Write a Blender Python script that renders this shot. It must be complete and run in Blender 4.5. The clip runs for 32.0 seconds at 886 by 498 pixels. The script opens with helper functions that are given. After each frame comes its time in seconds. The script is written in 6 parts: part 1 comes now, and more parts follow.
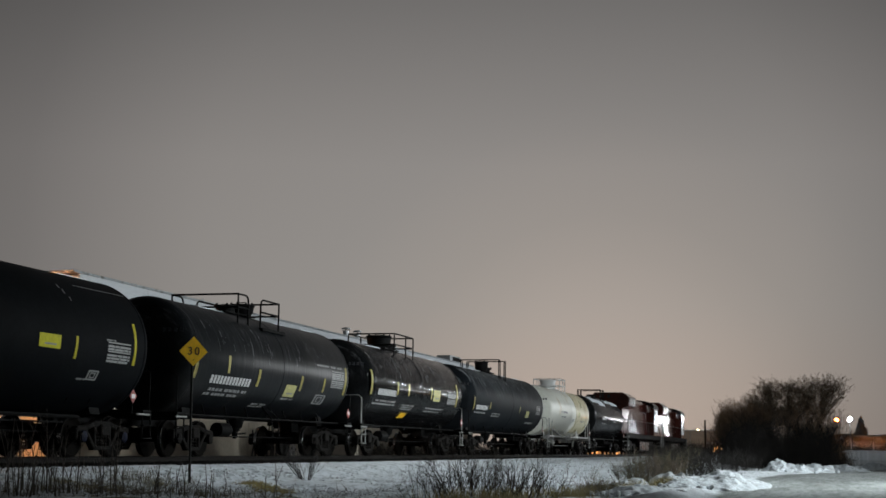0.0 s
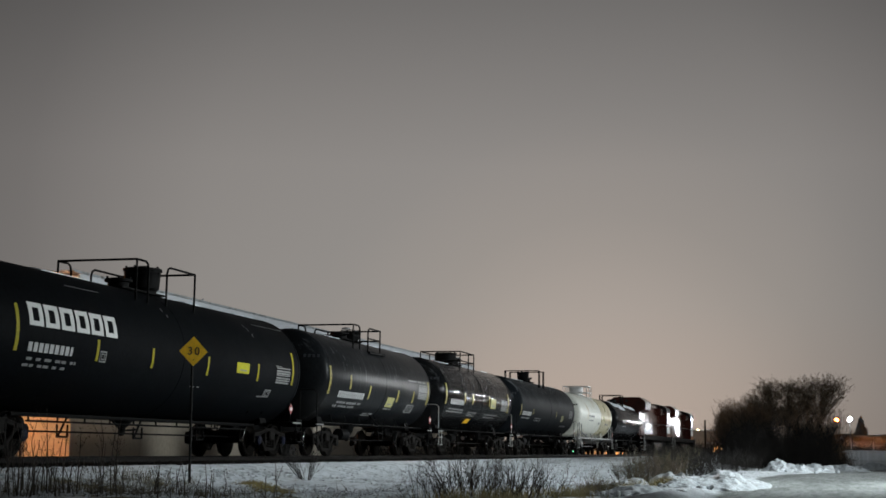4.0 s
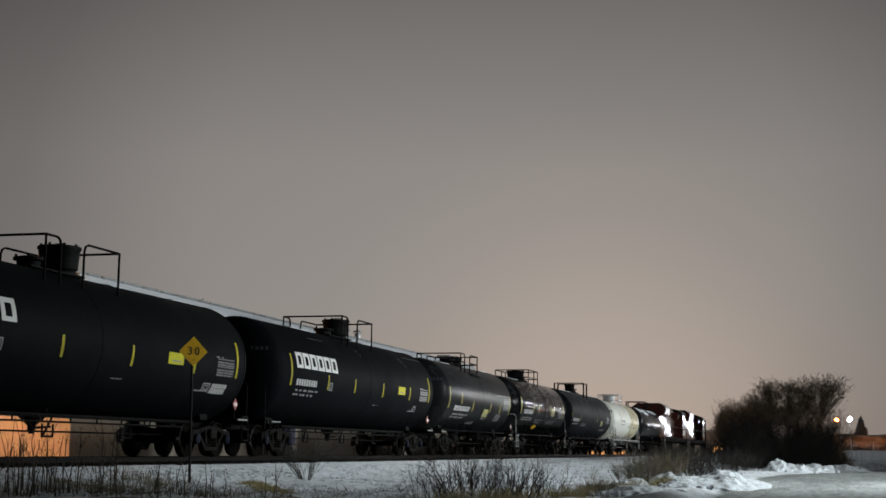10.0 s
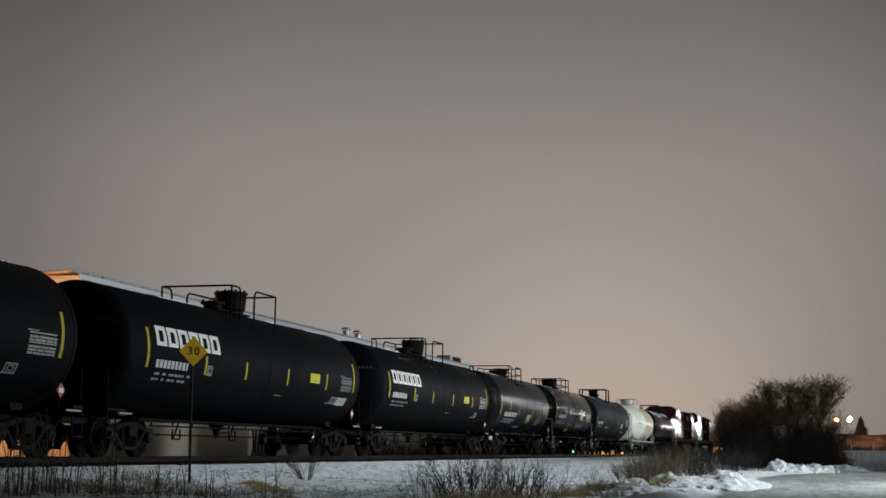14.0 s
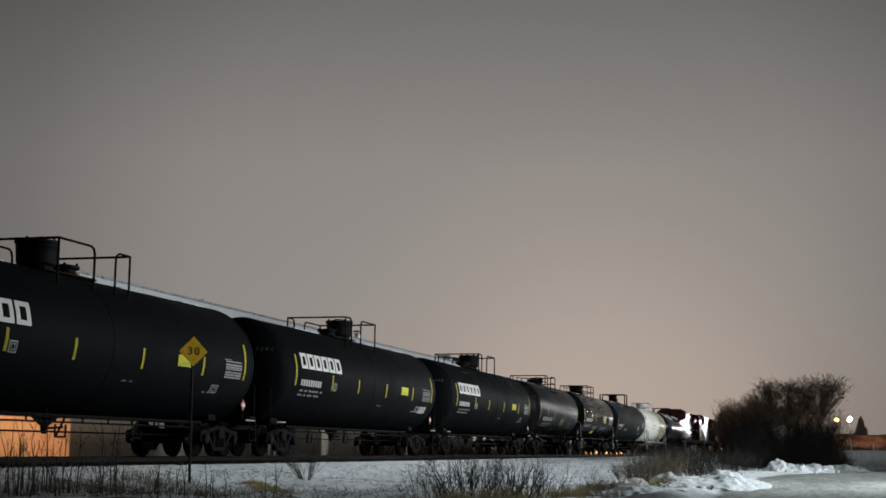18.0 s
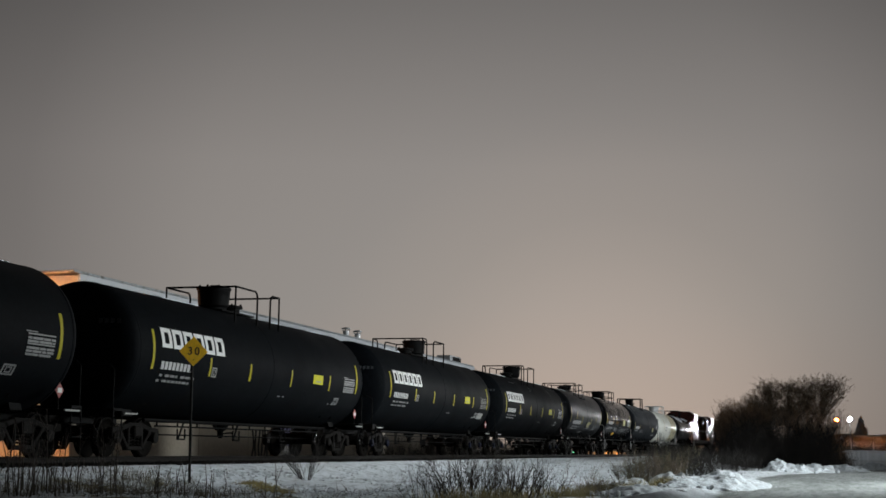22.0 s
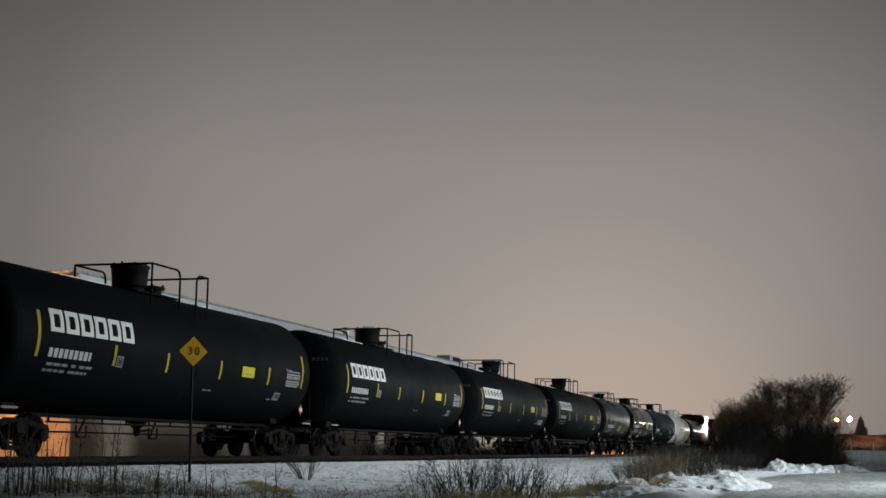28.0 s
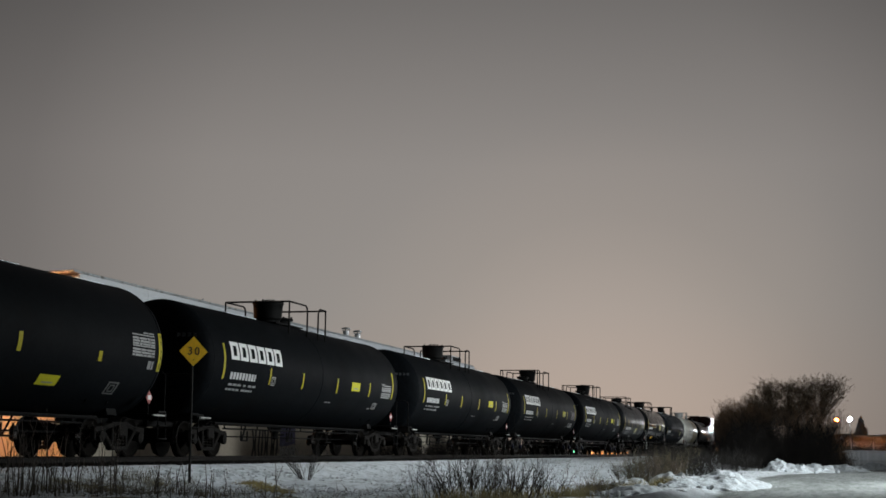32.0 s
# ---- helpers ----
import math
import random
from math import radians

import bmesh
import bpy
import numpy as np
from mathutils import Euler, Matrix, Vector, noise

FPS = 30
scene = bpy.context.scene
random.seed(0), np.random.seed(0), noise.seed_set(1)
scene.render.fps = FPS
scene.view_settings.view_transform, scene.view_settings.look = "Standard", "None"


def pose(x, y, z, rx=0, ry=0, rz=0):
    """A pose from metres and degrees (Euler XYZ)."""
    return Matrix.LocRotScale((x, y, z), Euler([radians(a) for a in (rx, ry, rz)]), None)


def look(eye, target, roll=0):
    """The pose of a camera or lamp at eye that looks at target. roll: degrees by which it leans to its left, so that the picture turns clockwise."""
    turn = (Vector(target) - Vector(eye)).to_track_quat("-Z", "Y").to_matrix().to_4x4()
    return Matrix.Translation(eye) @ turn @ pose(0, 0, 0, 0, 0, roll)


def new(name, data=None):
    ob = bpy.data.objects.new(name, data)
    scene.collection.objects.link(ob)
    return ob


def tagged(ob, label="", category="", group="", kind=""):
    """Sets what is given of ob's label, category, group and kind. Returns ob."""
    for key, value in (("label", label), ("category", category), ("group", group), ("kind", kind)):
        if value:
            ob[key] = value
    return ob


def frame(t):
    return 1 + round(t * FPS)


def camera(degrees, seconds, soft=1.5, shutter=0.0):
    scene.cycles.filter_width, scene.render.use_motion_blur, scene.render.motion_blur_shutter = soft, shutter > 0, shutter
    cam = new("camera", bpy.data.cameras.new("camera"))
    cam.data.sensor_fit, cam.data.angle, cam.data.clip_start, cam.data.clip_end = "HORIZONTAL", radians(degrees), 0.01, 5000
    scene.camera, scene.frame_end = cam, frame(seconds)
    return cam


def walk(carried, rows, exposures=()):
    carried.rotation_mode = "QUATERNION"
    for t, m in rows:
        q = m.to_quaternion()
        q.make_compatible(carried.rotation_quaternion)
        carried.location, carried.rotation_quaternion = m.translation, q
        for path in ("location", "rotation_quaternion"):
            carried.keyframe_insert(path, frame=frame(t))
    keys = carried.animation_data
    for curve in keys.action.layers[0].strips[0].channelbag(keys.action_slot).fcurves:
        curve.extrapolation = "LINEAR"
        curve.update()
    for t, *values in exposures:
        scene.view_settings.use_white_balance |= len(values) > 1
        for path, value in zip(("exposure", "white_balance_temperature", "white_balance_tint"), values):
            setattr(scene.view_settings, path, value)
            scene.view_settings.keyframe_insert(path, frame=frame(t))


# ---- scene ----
# The track runs along +Y; rail top is z = 0; the camera stands beside it, low, and looks along the train.
cam = camera(35.297, 32.0, soft=1.6)
EYE = (0.0, 0.0, 0.295)
YAW, PITCH, ROLL = radians(15.7069), radians(8.1484), 0.707
AIM = (EYE[0] - math.sin(YAW) * math.cos(PITCH), EYE[1] + math.cos(YAW) * math.cos(PITCH), EYE[2] + math.sin(PITCH))
# the picture turns a shade warmer once the dark cars fill it
walk(cam, [(0.0, look(EYE, AIM, ROLL)), (32.0, look(EYE, AIM, ROLL))],
     ((0.0, 0.0, 6530, 10.5), (5.0, 0.0, 6550, 10.5), (9.0, 0.0, 6640, 11.5), (32.0, 0.0, 6640, 11.5)))
TRACK_X = -16.72

# how far the train has rolled at every fourth second
ROLLED = (0.0, 9.57, 19.12, 28.46, 37.77, 46.90, 55.96, 64.92, 73.72)


def rolled(t):
    """Distance along the track at t, smooth through ROLLED (Catmull-Rom)."""
    p = (2 * ROLLED[0] - ROLLED[1],) + ROLLED + (2 * ROLLED[-1] - ROLLED[-2],)
    i = min(int(t // 4), 7)
    u = t / 4 - i
    a, b, c, d = p[i:i + 4]
    return 0.5 * (2 * b + (c - a) * u + (2 * a - 5 * b + 4 * c - d) * u * u + (3 * b - a - 3 * c + d) * u ** 3)


# ---- night sky: town glow on low cloud, warmer towards the horizon ahead ----
world = bpy.data.worlds.new("night_sky")
scene.world = world
world.use_nodes = True
wn, wl = world.node_tree.nodes, world.node_tree.links
wn.clear()
w_out, w_bg = wn.new("ShaderNodeOutputWorld"), wn.new("ShaderNodeBackground")
w_tc = wn.new("ShaderNodeTexCoord")


def w_dot(direction):
    n = wn.new("ShaderNodeVectorMath")
    n.operation = "DOT_PRODUCT"
    n.inputs[1].default_value = Vector(direction).normalized()
    wl.new(w_tc.outputs["Generated"], n.inputs[0])
    return n.outputs["Value"]


def w_ramp(value, stops):
    r = wn.new("ShaderNodeValToRGB")
    while len(r.color_ramp.elements) < len(stops):
        r.color_ramp.elements.new(0.5)
    for e, (pos, col) in zip(r.color_ramp.elements, stops):
        e.position, e.color = pos, (*col, 1)
    wl.new(value, r.inputs[0])
    return r.outputs[0]


# height bands of the cloud, edge darkening centred on the view, warm glow ahead
w_height = w_ramp(w_dot((0, 0, 1)), ((0.0, (0.282, 0.247, 0.218)), (0.035, (0.279, 0.250, 0.225)), (0.10, (0.255, 0.2405, 0.225)),
                                    (0.20, (0.232, 0.219, 0.208)), (0.32, (0.140, 0.135, 0.131)), (1.0, (0.07, 0.068, 0.066))))
w_wide = w_ramp(w_dot((-0.228, 0.960, 0.160)), ((0.0, (0.27, 0.28, 0.29)), (0.90, (0.46, 0.465, 0.47)), (0.945, (0.70, 0.70, 0.71)),
                                               (0.978, (1.06, 1.06, 1.06)), (1.0, (1.16, 1.16, 1.16))))
w_warm = w_ramp(w_dot((-0.155, 1.0, 0.015)), ((0.0, (1, 1, 1)), (0.975, (1.0, 1.0, 1.0)), (0.990, (1.13, 1.09, 1.06)), (1.0, (1.46, 1.34, 1.27))))
w_first = wn.new("ShaderNodeMix")
w_first.data_type, w_first.blend_type = "RGBA", "MULTIPLY"
w_first.inputs[0].default_value = 1.0
wl.new(w_wide, w_first.inputs[6])
wl.new(w_warm, w_first.inputs[7])
w_glow = w_first.outputs[2]
w_mul = wn.new("ShaderNodeMix")
w_mul.data_type, w_mul.blend_type = "RGBA", "MULTIPLY"
w_mul.inputs[0].default_value = 1.0
wl.new(w_height, w_mul.inputs[6])
wl.new(w_glow, w_mul.inputs[7])
wl.new(w_mul.outputs[2], w_bg.inputs[0])
w_bg.inputs[1].default_value = 1.0
wl.new(w_bg.outputs[0], w_out.inputs[0])
scene.view_settings.exposure = 0.0


def lamp(name, kind, place, power, colour, size=0.3, aim=None, spot=None):
    data = bpy.data.lights.new(name, kind)
    data.energy, data.color = power, colour
    data.shadow_soft_size = size
    ob = new(name, data)
    ob.matrix_world = look(place, aim) if aim else pose(*place)
    if spot:
        data.spot_size, data.spot_blend = radians(spot), 0.6
    return ob


# the street lamp off to the camera's right, the yard's floodlight, and the sodium lamps
lamp("street_light", "SPOT", (11.0, 41.5, 9.0), 23000, (0.89, 0.98, 1.0), 3.0, (-8, 47, 0.2), 134)
# unseen lamp, added to brighten the snow verge farther along the road
lamp("street_light_far", "SPOT", (26.0, 72.0, 9.0), 40000, (0.90, 0.98, 1.0), 4.5, (-8.0, 61.5, -1.5), 44)
# unseen fill, added so the pale car and its neighbours are lit
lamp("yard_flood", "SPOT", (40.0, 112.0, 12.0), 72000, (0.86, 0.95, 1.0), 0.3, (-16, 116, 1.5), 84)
# unseen lamp, placed for the bright streaks along the tank sides
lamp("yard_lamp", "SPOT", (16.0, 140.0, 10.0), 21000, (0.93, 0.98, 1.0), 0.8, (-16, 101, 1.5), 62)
# no lamp is known here: added to lift the far hall's wall
lamp("hall_light", "POINT", (-40.0, 415.0, 6.0), 420, (1.0, 0.85, 0.68), 0.3)
lamp("flood_light", "SPOT", (3.76, 387.7, 9.27), 24000, (0.93, 0.97, 1.0), 0.45, (-14, 190, 0.5), 70)
lamp("sodium_light", "SPOT", (0.30, 394.0, 9.15), 60000, (1.0, 0.30, 0.05), 0.45, (8.3, 415, 1.8), 150)
lamp("wall_light", "POINT", (-34.5, 45.5, 6.3), 2650, (1.0, 0.42, 0.16), 0.25)
lamp("shed_light", "POINT", (-35.0, 218.5, 1.3), 450, (1.0, 0.42, 0.12), 0.25)


# ---- materials ----
def material(name, colour, rough=0.6, metal=0.0, grain=8.0, vary=0.25, bump=0.05, second=None, cover=0.0, stretch=(1, 1, 1), coarse=0.9, random_tint=0.0, coat=0.0, shine=0.5, wander=0.12):
    """A procedural surface: colour, fine grain, broad stains towards `second`, bump."""
    m = bpy.data.materials.new(name)
    m.use_nodes = True
    n, l = m.node_tree.nodes, m.node_tree.links
    b = n["Principled BSDF"]
    b.inputs["Roughness"].default_value, b.inputs["Metallic"].default_value = rough, metal
    b.inputs["Coat Weight"].default_value = coat
    b.inputs["Specular IOR Level"].default_value = shine
    tc, mp = n.new("ShaderNodeTexCoord"), n.new("ShaderNodeMapping")
    mp.inputs["Scale"].default_value = stretch
    l.new(tc.outputs["Object"], mp.inputs[0])
    fine, broad = n.new("ShaderNodeTexNoise"), n.new("ShaderNodeTexNoise")
    fine.inputs["Scale"].default_value, fine.inputs["Detail"].default_value = grain, 6
    broad.inputs["Scale"].default_value, broad.inputs["Detail"].default_value = coarse, 4
    l.new(mp.outputs[0], fine.inputs[0])
    l.new(mp.outputs[0], broad.inputs[0])
    dark = tuple(c * (1 - vary) for c in colour)
    light = tuple(min(c * (1 + vary), 1) for c in colour)
    r = n.new("ShaderNodeValToRGB")
    r.color_ramp.elements[0].position, r.color_ramp.elements[0].color = 0.3, (*dark, 1)
    r.color_ramp.elements[1].position, r.color_ramp.elements[1].color = 0.7, (*light, 1)
    l.new(fine.outputs[0], r.inputs[0])
    out = r.outputs[0]
    if second:
        r2 = n.new("ShaderNodeValToRGB")
        r2.color_ramp.elements[0].position, r2.color_ramp.elements[0].color = 0.62 - cover, (0, 0, 0, 1)
        r2.color_ramp.elements[1].position, r2.color_ramp.elements[1].color = 0.78 - cover * 0.8, (1, 1, 1, 1)
        l.new(broad.outputs[0], r2.inputs[0])
        mix = n.new("ShaderNodeMix")
        mix.data_type = "RGBA"
        l.new(r2.outputs[0], mix.inputs[0])
        l.new(out, mix.inputs[6])
        mix.inputs[7].default_value = (*second, 1)
        out = mix.outputs[2]
    if random_tint:
        oi, hs = n.new("ShaderNodeObjectInfo"), n.new("ShaderNodeHueSaturation")
        mr = n.new("ShaderNodeMapRange")
        mr.inputs[3].default_value, mr.inputs[4].default_value = 1 - random_tint, 1 + random_tint
        l.new(oi.outputs["Random"], mr.inputs[0])
        l.new(mr.outputs[0], hs.inputs["Value"])
        l.new(out, hs.inputs["Color"])
        out = hs.outputs[0]
    l.new(out, b.inputs["Base Color"])
    rr = n.new("ShaderNodeMapRange")
    rr.inputs[3].default_value, rr.inputs[4].default_value = max(rough - wander, 0.04), min(rough + wander, 1)
    l.new(broad.outputs[0], rr.inputs[0])
    l.new(rr.outputs[0], b.inputs["Roughness"])
    if bump:
        bp = n.new("ShaderNodeBump")
        bp.inputs["Strength"].default_value, bp.inputs["Distance"].default_value = bump, 0.03
        l.new(fine.outputs[0], bp.inputs["Height"])
        l.new(bp.outputs[0], b.inputs["Normal"])
    return m


def glowing(name, colour, strength):
    m = bpy.data.materials.new(name)
    m.use_nodes = True
    b = m.node_tree.nodes["Principled BSDF"]
    b.inputs["Base Color"].default_value = (*colour, 1)
    b.inputs["Emission Color"].default_value = (*colour, 1)
    b.inputs["Emission Strength"].default_value = strength
    return m


def streaked(name, colour, streak, rough=0.35, amount=0.5, second=(0.022, 0.02, 0.019), shine=0.1, ripple=0.0):
    """Tank paint with runs of dirt and frost down from the top: thin bands round the barrel, broken up."""
    m = material(name, colour, rough, 0.0, 14, 0.25, 0.0, second, 0.05, (1, 1, 1), 0.5, shine=shine, wander=0.04)
    n, l = m.node_tree.nodes, m.node_tree.links
    b = n["Principled BSDF"]
    old = b.inputs["Base Color"].links[0].from_socket
    tc, mp, nz = n.new("ShaderNodeTexCoord"), n.new("ShaderNodeMapping"), n.new("ShaderNodeTexNoise")
    mp.inputs["Scale"].default_value = (0.6, 4.5, 0.7)
    nz.inputs["Scale"].default_value, nz.inputs["Detail"].default_value, nz.inputs["Roughness"].default_value = 1.6, 5, 0.62
    l.new(tc.outputs["Object"], mp.inputs[0])
    l.new(mp.outputs[0], nz.inputs[0])
    r = n.new("ShaderNodeValToRGB")
    r.color_ramp.elements[0].position, r.color_ramp.elements[0].color = 0.56 - amount * 0.06, (0, 0, 0, 1)
    r.color_ramp.elements[1].position, r.color_ramp.elements[1].color = 0.66, (amount, amount, amount, 1)
    l.new(nz.outputs[0], r.inputs[0])
    sep, ramp_z = n.new("ShaderNodeSeparateXYZ"), n.new("ShaderNodeMapRange")
    ramp_z.inputs[1].default_value, ramp_z.inputs[2].default_value = 2.6, 3.7
    l.new(tc.outputs["Object"], sep.inputs[0])
    l.new(sep.outputs[2], ramp_z.inputs[0])
    mul, mix = n.new("ShaderNodeMath"), n.new("ShaderNodeMix")
    mul.operation, mix.data_type = "MULTIPLY", "RGBA"
    l.new(r.outputs[0], mul.inputs[0])
    l.new(ramp_z.outputs[0], mul.inputs[1])
    l.new(mul.outputs[0], mix.inputs[0])
    l.new(old, mix.inputs[6])
    mix.inputs[7].default_value = (*streak, 1)
    l.new(mix.outputs[2], b.inputs["Base Color"])
    if ripple:
        # the shell is slightly uneven along its length
        m2, n2, b2 = n.new("ShaderNodeMapping"), n.new("ShaderNodeTexNoise"), n.new("ShaderNodeBump")
        m2.inputs["Scale"].default_value = (0.12, 3.2, 0.12)
        n2.inputs["Scale"].default_value, n2.inputs["Detail"].default_value, n2.inputs["Roughness"].default_value = 1.5, 5, 0.6
        b2.inputs["Strength"].default_value, b2.inputs["Distance"].default_value = ripple, 0.12
        l.new(tc.outputs["Object"], m2.inputs[0])
        l.new(m2.outputs[0], n2.inputs[0])
        l.new(n2.outputs[0], b2.inputs["Height"])
        l.new(b2.outputs[0], b.inputs["Normal"])
    return m


M = {}
M["tank_black"] = material("tank_black", (0.0030, 0.0039, 0.0049), 0.6, 0, 10, 0.3, 0.01, (0.0045, 0.0045, 0.0048), 0.05, (1, 1, 1), 0.6, shine=0.026)
M["tank_worn"] = streaked("tank_worn", (0.0072, 0.0083, 0.0094), (0.13, 0.13, 0.14), 0.34, 0.45, (0.018, 0.018, 0.018), 0.07, 0.08)
M["tank_gloss"] = streaked("tank_gloss", (0.006, 0.0065, 0.007), (0.14, 0.14, 0.15), 0.11, 0.6, (0.012, 0.012, 0.012), 0.08, 0.45)
M["tank_frost"] = streaked("tank_frost", (0.0065, 0.0085, 0.0105), (0.2, 0.21, 0.22), 0.55, 0.9, (0.011, 0.0125, 0.014), 0.04)
M["tank_dark"] = streaked("tank_dark", (0.008, 0.0085, 0.009), (0.2, 0.2, 0.21), 0.2, 0.9, (0.02, 0.017, 0.015), 0.07, 0.1)
M["tank_white"] = material("tank_white", (0.75, 0.75, 0.67), 0.45, 0, 8, 0.08, 0.0, (0.45, 0.36, 0.20), 0.06, (1, 1, 1), 0.7, wander=0.05)
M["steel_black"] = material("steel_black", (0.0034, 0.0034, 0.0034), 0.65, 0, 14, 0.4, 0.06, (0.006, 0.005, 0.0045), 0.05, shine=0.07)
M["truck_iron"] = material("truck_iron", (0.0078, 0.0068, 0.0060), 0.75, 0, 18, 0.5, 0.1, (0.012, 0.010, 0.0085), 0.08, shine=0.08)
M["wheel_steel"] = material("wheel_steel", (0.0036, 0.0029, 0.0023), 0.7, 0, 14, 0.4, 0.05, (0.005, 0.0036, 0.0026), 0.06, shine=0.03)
M["tread"] = material("tread", (0.42, 0.42, 0.42), 0.22, 1.0, 14, 0.15, 0.02)
M["yellow_tape"] = material("yellow_tape", (0.34, 0.29, 0.014), 0.5, 0, 20, 0.2, 0.02, (0.16, 0.14, 0.02), 0.04, shine=0.12)
M["yellow_label"] = material("yellow_label", (0.46, 0.43, 0.018), 0.5, 0, 20, 0.12, 0.02, shine=0.12)
M["white_mark"] = material("white_mark", (0.64, 0.64, 0.63), 0.55, 0, 16, 0.08, 0.02)
M["grey_mark"] = material("grey_mark", (0.22, 0.22, 0.22), 0.5, 0, 16, 0.2, 0.02)
M["streak_mark"] = material("streak_mark", (0.15, 0.15, 0.16), 0.5, 0, 30, 0.5, 0.0)
M["soft_mark"] = material("soft_mark", (0.44, 0.44, 0.44), 0.5, 0, 22, 0.3, 0.02)
M["dim_mark"] = material("dim_mark", (0.20, 0.20, 0.20), 0.5, 0, 16, 0.3, 0.02)
M["yellow_faded"] = material("yellow_faded", (0.27, 0.225, 0.05), 0.5, 0, 16, 0.35, 0.02)
M["plate_mark"] = material("plate_mark", (0.30, 0.30, 0.29), 0.5, 0, 18, 0.3, 0.02)
M["yellow_pale"] = material("yellow_pale", (0.36, 0.34, 0.13), 0.5, 0, 16, 0.3, 0.02)
M["worn_mark"] = material("worn_mark", (0.10, 0.10, 0.10), 0.55, 0, 16, 0.4, 0.02)
M["faint_mark"] = material("faint_mark", (0.03, 0.032, 0.036), 0.6, 0, 16, 0.4, 0.02, shine=0.1)
M["red_mark"] = material("red_mark", (0.26, 0.04, 0.035), 0.45, 0, 16, 0.15, 0.02)
M["snow_cap"] = material("snow_cap", (0.62, 0.66, 0.70), 0.75, 0, 14, 0.12, 0.3, (0.42, 0.44, 0.45), 0.02, (1, 1, 1), 2.2)
M["snow_old"] = material("snow_old", (0.50, 0.54, 0.57), 0.85, 0, 11, 0.3, 0.5, (0.22, 0.23, 0.23), 0.06, (1, 1, 1), 1.9)
M["snow_dirty"] = material("snow_dirty", (0.30, 0.32, 0.33), 0.85, 0, 11, 0.3, 0.6, (0.13, 0.125, 0.11), 0.09, (1, 1, 1), 2.6)
M["tank_cream"] = material("tank_cream", (0.56, 0.51, 0.33), 0.3, 0, 8, 0.1, 0.02, (0.42, 0.34, 0.18), 0.12, (1, 1, 1), 0.9)
M["pale_steel"] = material("pale_steel", (0.26, 0.26, 0.25), 0.5, 0.1, 14, 0.25, 0.05)
M["loco_red"] = material("loco_red", (0.046, 0.012, 0.0085), 0.13, 0, 10, 0.25, 0.0, (0.03, 0.010, 0.008), 0.08, shine=0.3, wander=0.03)
M["loco_dark"] = material("loco_dark", (0.007, 0.0045, 0.004), 0.26, 0, 12, 0.3, 0.0, shine=0.2, wander=0.06)
M["glass_dark"] = material("glass_dark", (0.02, 0.022, 0.025), 0.06, 0, 4, 0.1, 0.0)
M["sign_yellow"] = material("sign_yellow", (0.80, 0.46, 0.008), 0.42, 0, 14, 0.12, 0.02, (0.50, 0.30, 0.02), 0.02)
M["sign_black"] = material("sign_black", (0.015, 0.015, 0.015), 0.5, 0, 14, 0.2, 0.0)
M["cap_blue"] = material("cap_blue", (0.004, 0.006, 0.018), 0.6, 0, 14, 0.5, 0.03, (0.003, 0.003, 0.004), 0.12, (1, 1, 1), 4.0, shine=0.08)
# pale tone for lamplight that falls on the wall between cars
M["graffiti_white"] = material("graffiti_white", (0.42, 0.40, 0.38), 0.8, 0, 6, 0.12, 0.02, (0.40, 0.36, 0.31), 0.12, (1, 1, 1), 1.2)
M["graffiti_blue"] = material("graffiti_blue", (0.075, 0.07, 0.14), 0.8, 0, 6, 0.2, 0.02, (0.12, 0.11, 0.16), 0.1, (1, 1, 1), 1.2)
M["graffiti_dark"] = material("graffiti_dark", (0.05, 0.045, 0.042), 0.8, 0, 6, 0.2, 0.02)
M["post_steel"] = material("post_steel", (0.014, 0.0135, 0.0125), 0.75, 0.0, 20, 0.35, 0.08, (0.014, 0.010, 0.007), 0.06, shine=0.12)
M["wall_tan"] = material("wall_tan", (0.47, 0.41, 0.33), 0.8, 0, 5, 0.1, 0.05, (0.40, 0.35, 0.28), 0.05, (1, 1, 1), 0.25, 0.04)
M["fascia"] = material("fascia", (0.46, 0.485, 0.51), 0.55, 0.0, 6, 0.05, 0.03, (0.40, 0.42, 0.45), 0.05, (1, 0.4, 2), 0.5, 0.05)
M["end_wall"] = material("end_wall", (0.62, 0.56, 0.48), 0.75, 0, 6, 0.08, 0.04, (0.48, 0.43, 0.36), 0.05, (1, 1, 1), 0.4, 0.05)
M["roof_metal"] = material("roof_metal", (0.45, 0.46, 0.47), 0.5, 0.4, 8, 0.1, 0.03)
M["rail_steel"] = material("rail_steel", (0.008, 0.0065, 0.0055), 0.7, 0.0, 20, 0.3, 0.04, shine=0.1)
M["tie_wood"] = material("tie_wood", (0.022, 0.019, 0.017), 0.85, 0, 10, 0.35, 0.2, (0.03, 0.026, 0.022), 0.05, (1, 6, 1), 1.0, 0.3, shine=0.05)
# set near black: shade beside the rails is put into the stone
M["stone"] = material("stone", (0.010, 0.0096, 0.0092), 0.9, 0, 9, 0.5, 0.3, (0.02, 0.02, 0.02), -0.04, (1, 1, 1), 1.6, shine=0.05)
M["twig"] = material("twig", (0.042, 0.033, 0.026), 0.85, 0, 12, 0.35, 0.1)
M["twig_dark"] = material("twig_dark", (0.042, 0.033, 0.026), 0.85, 0, 12, 0.35, 0.1)
# twig colour taken near black: the brush's shade is painted in
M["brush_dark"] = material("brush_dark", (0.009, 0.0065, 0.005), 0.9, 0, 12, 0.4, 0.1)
M["twig_brown"] = material("twig_brown", (0.15, 0.11, 0.08), 0.85, 0, 6, 0.35, 0.1)
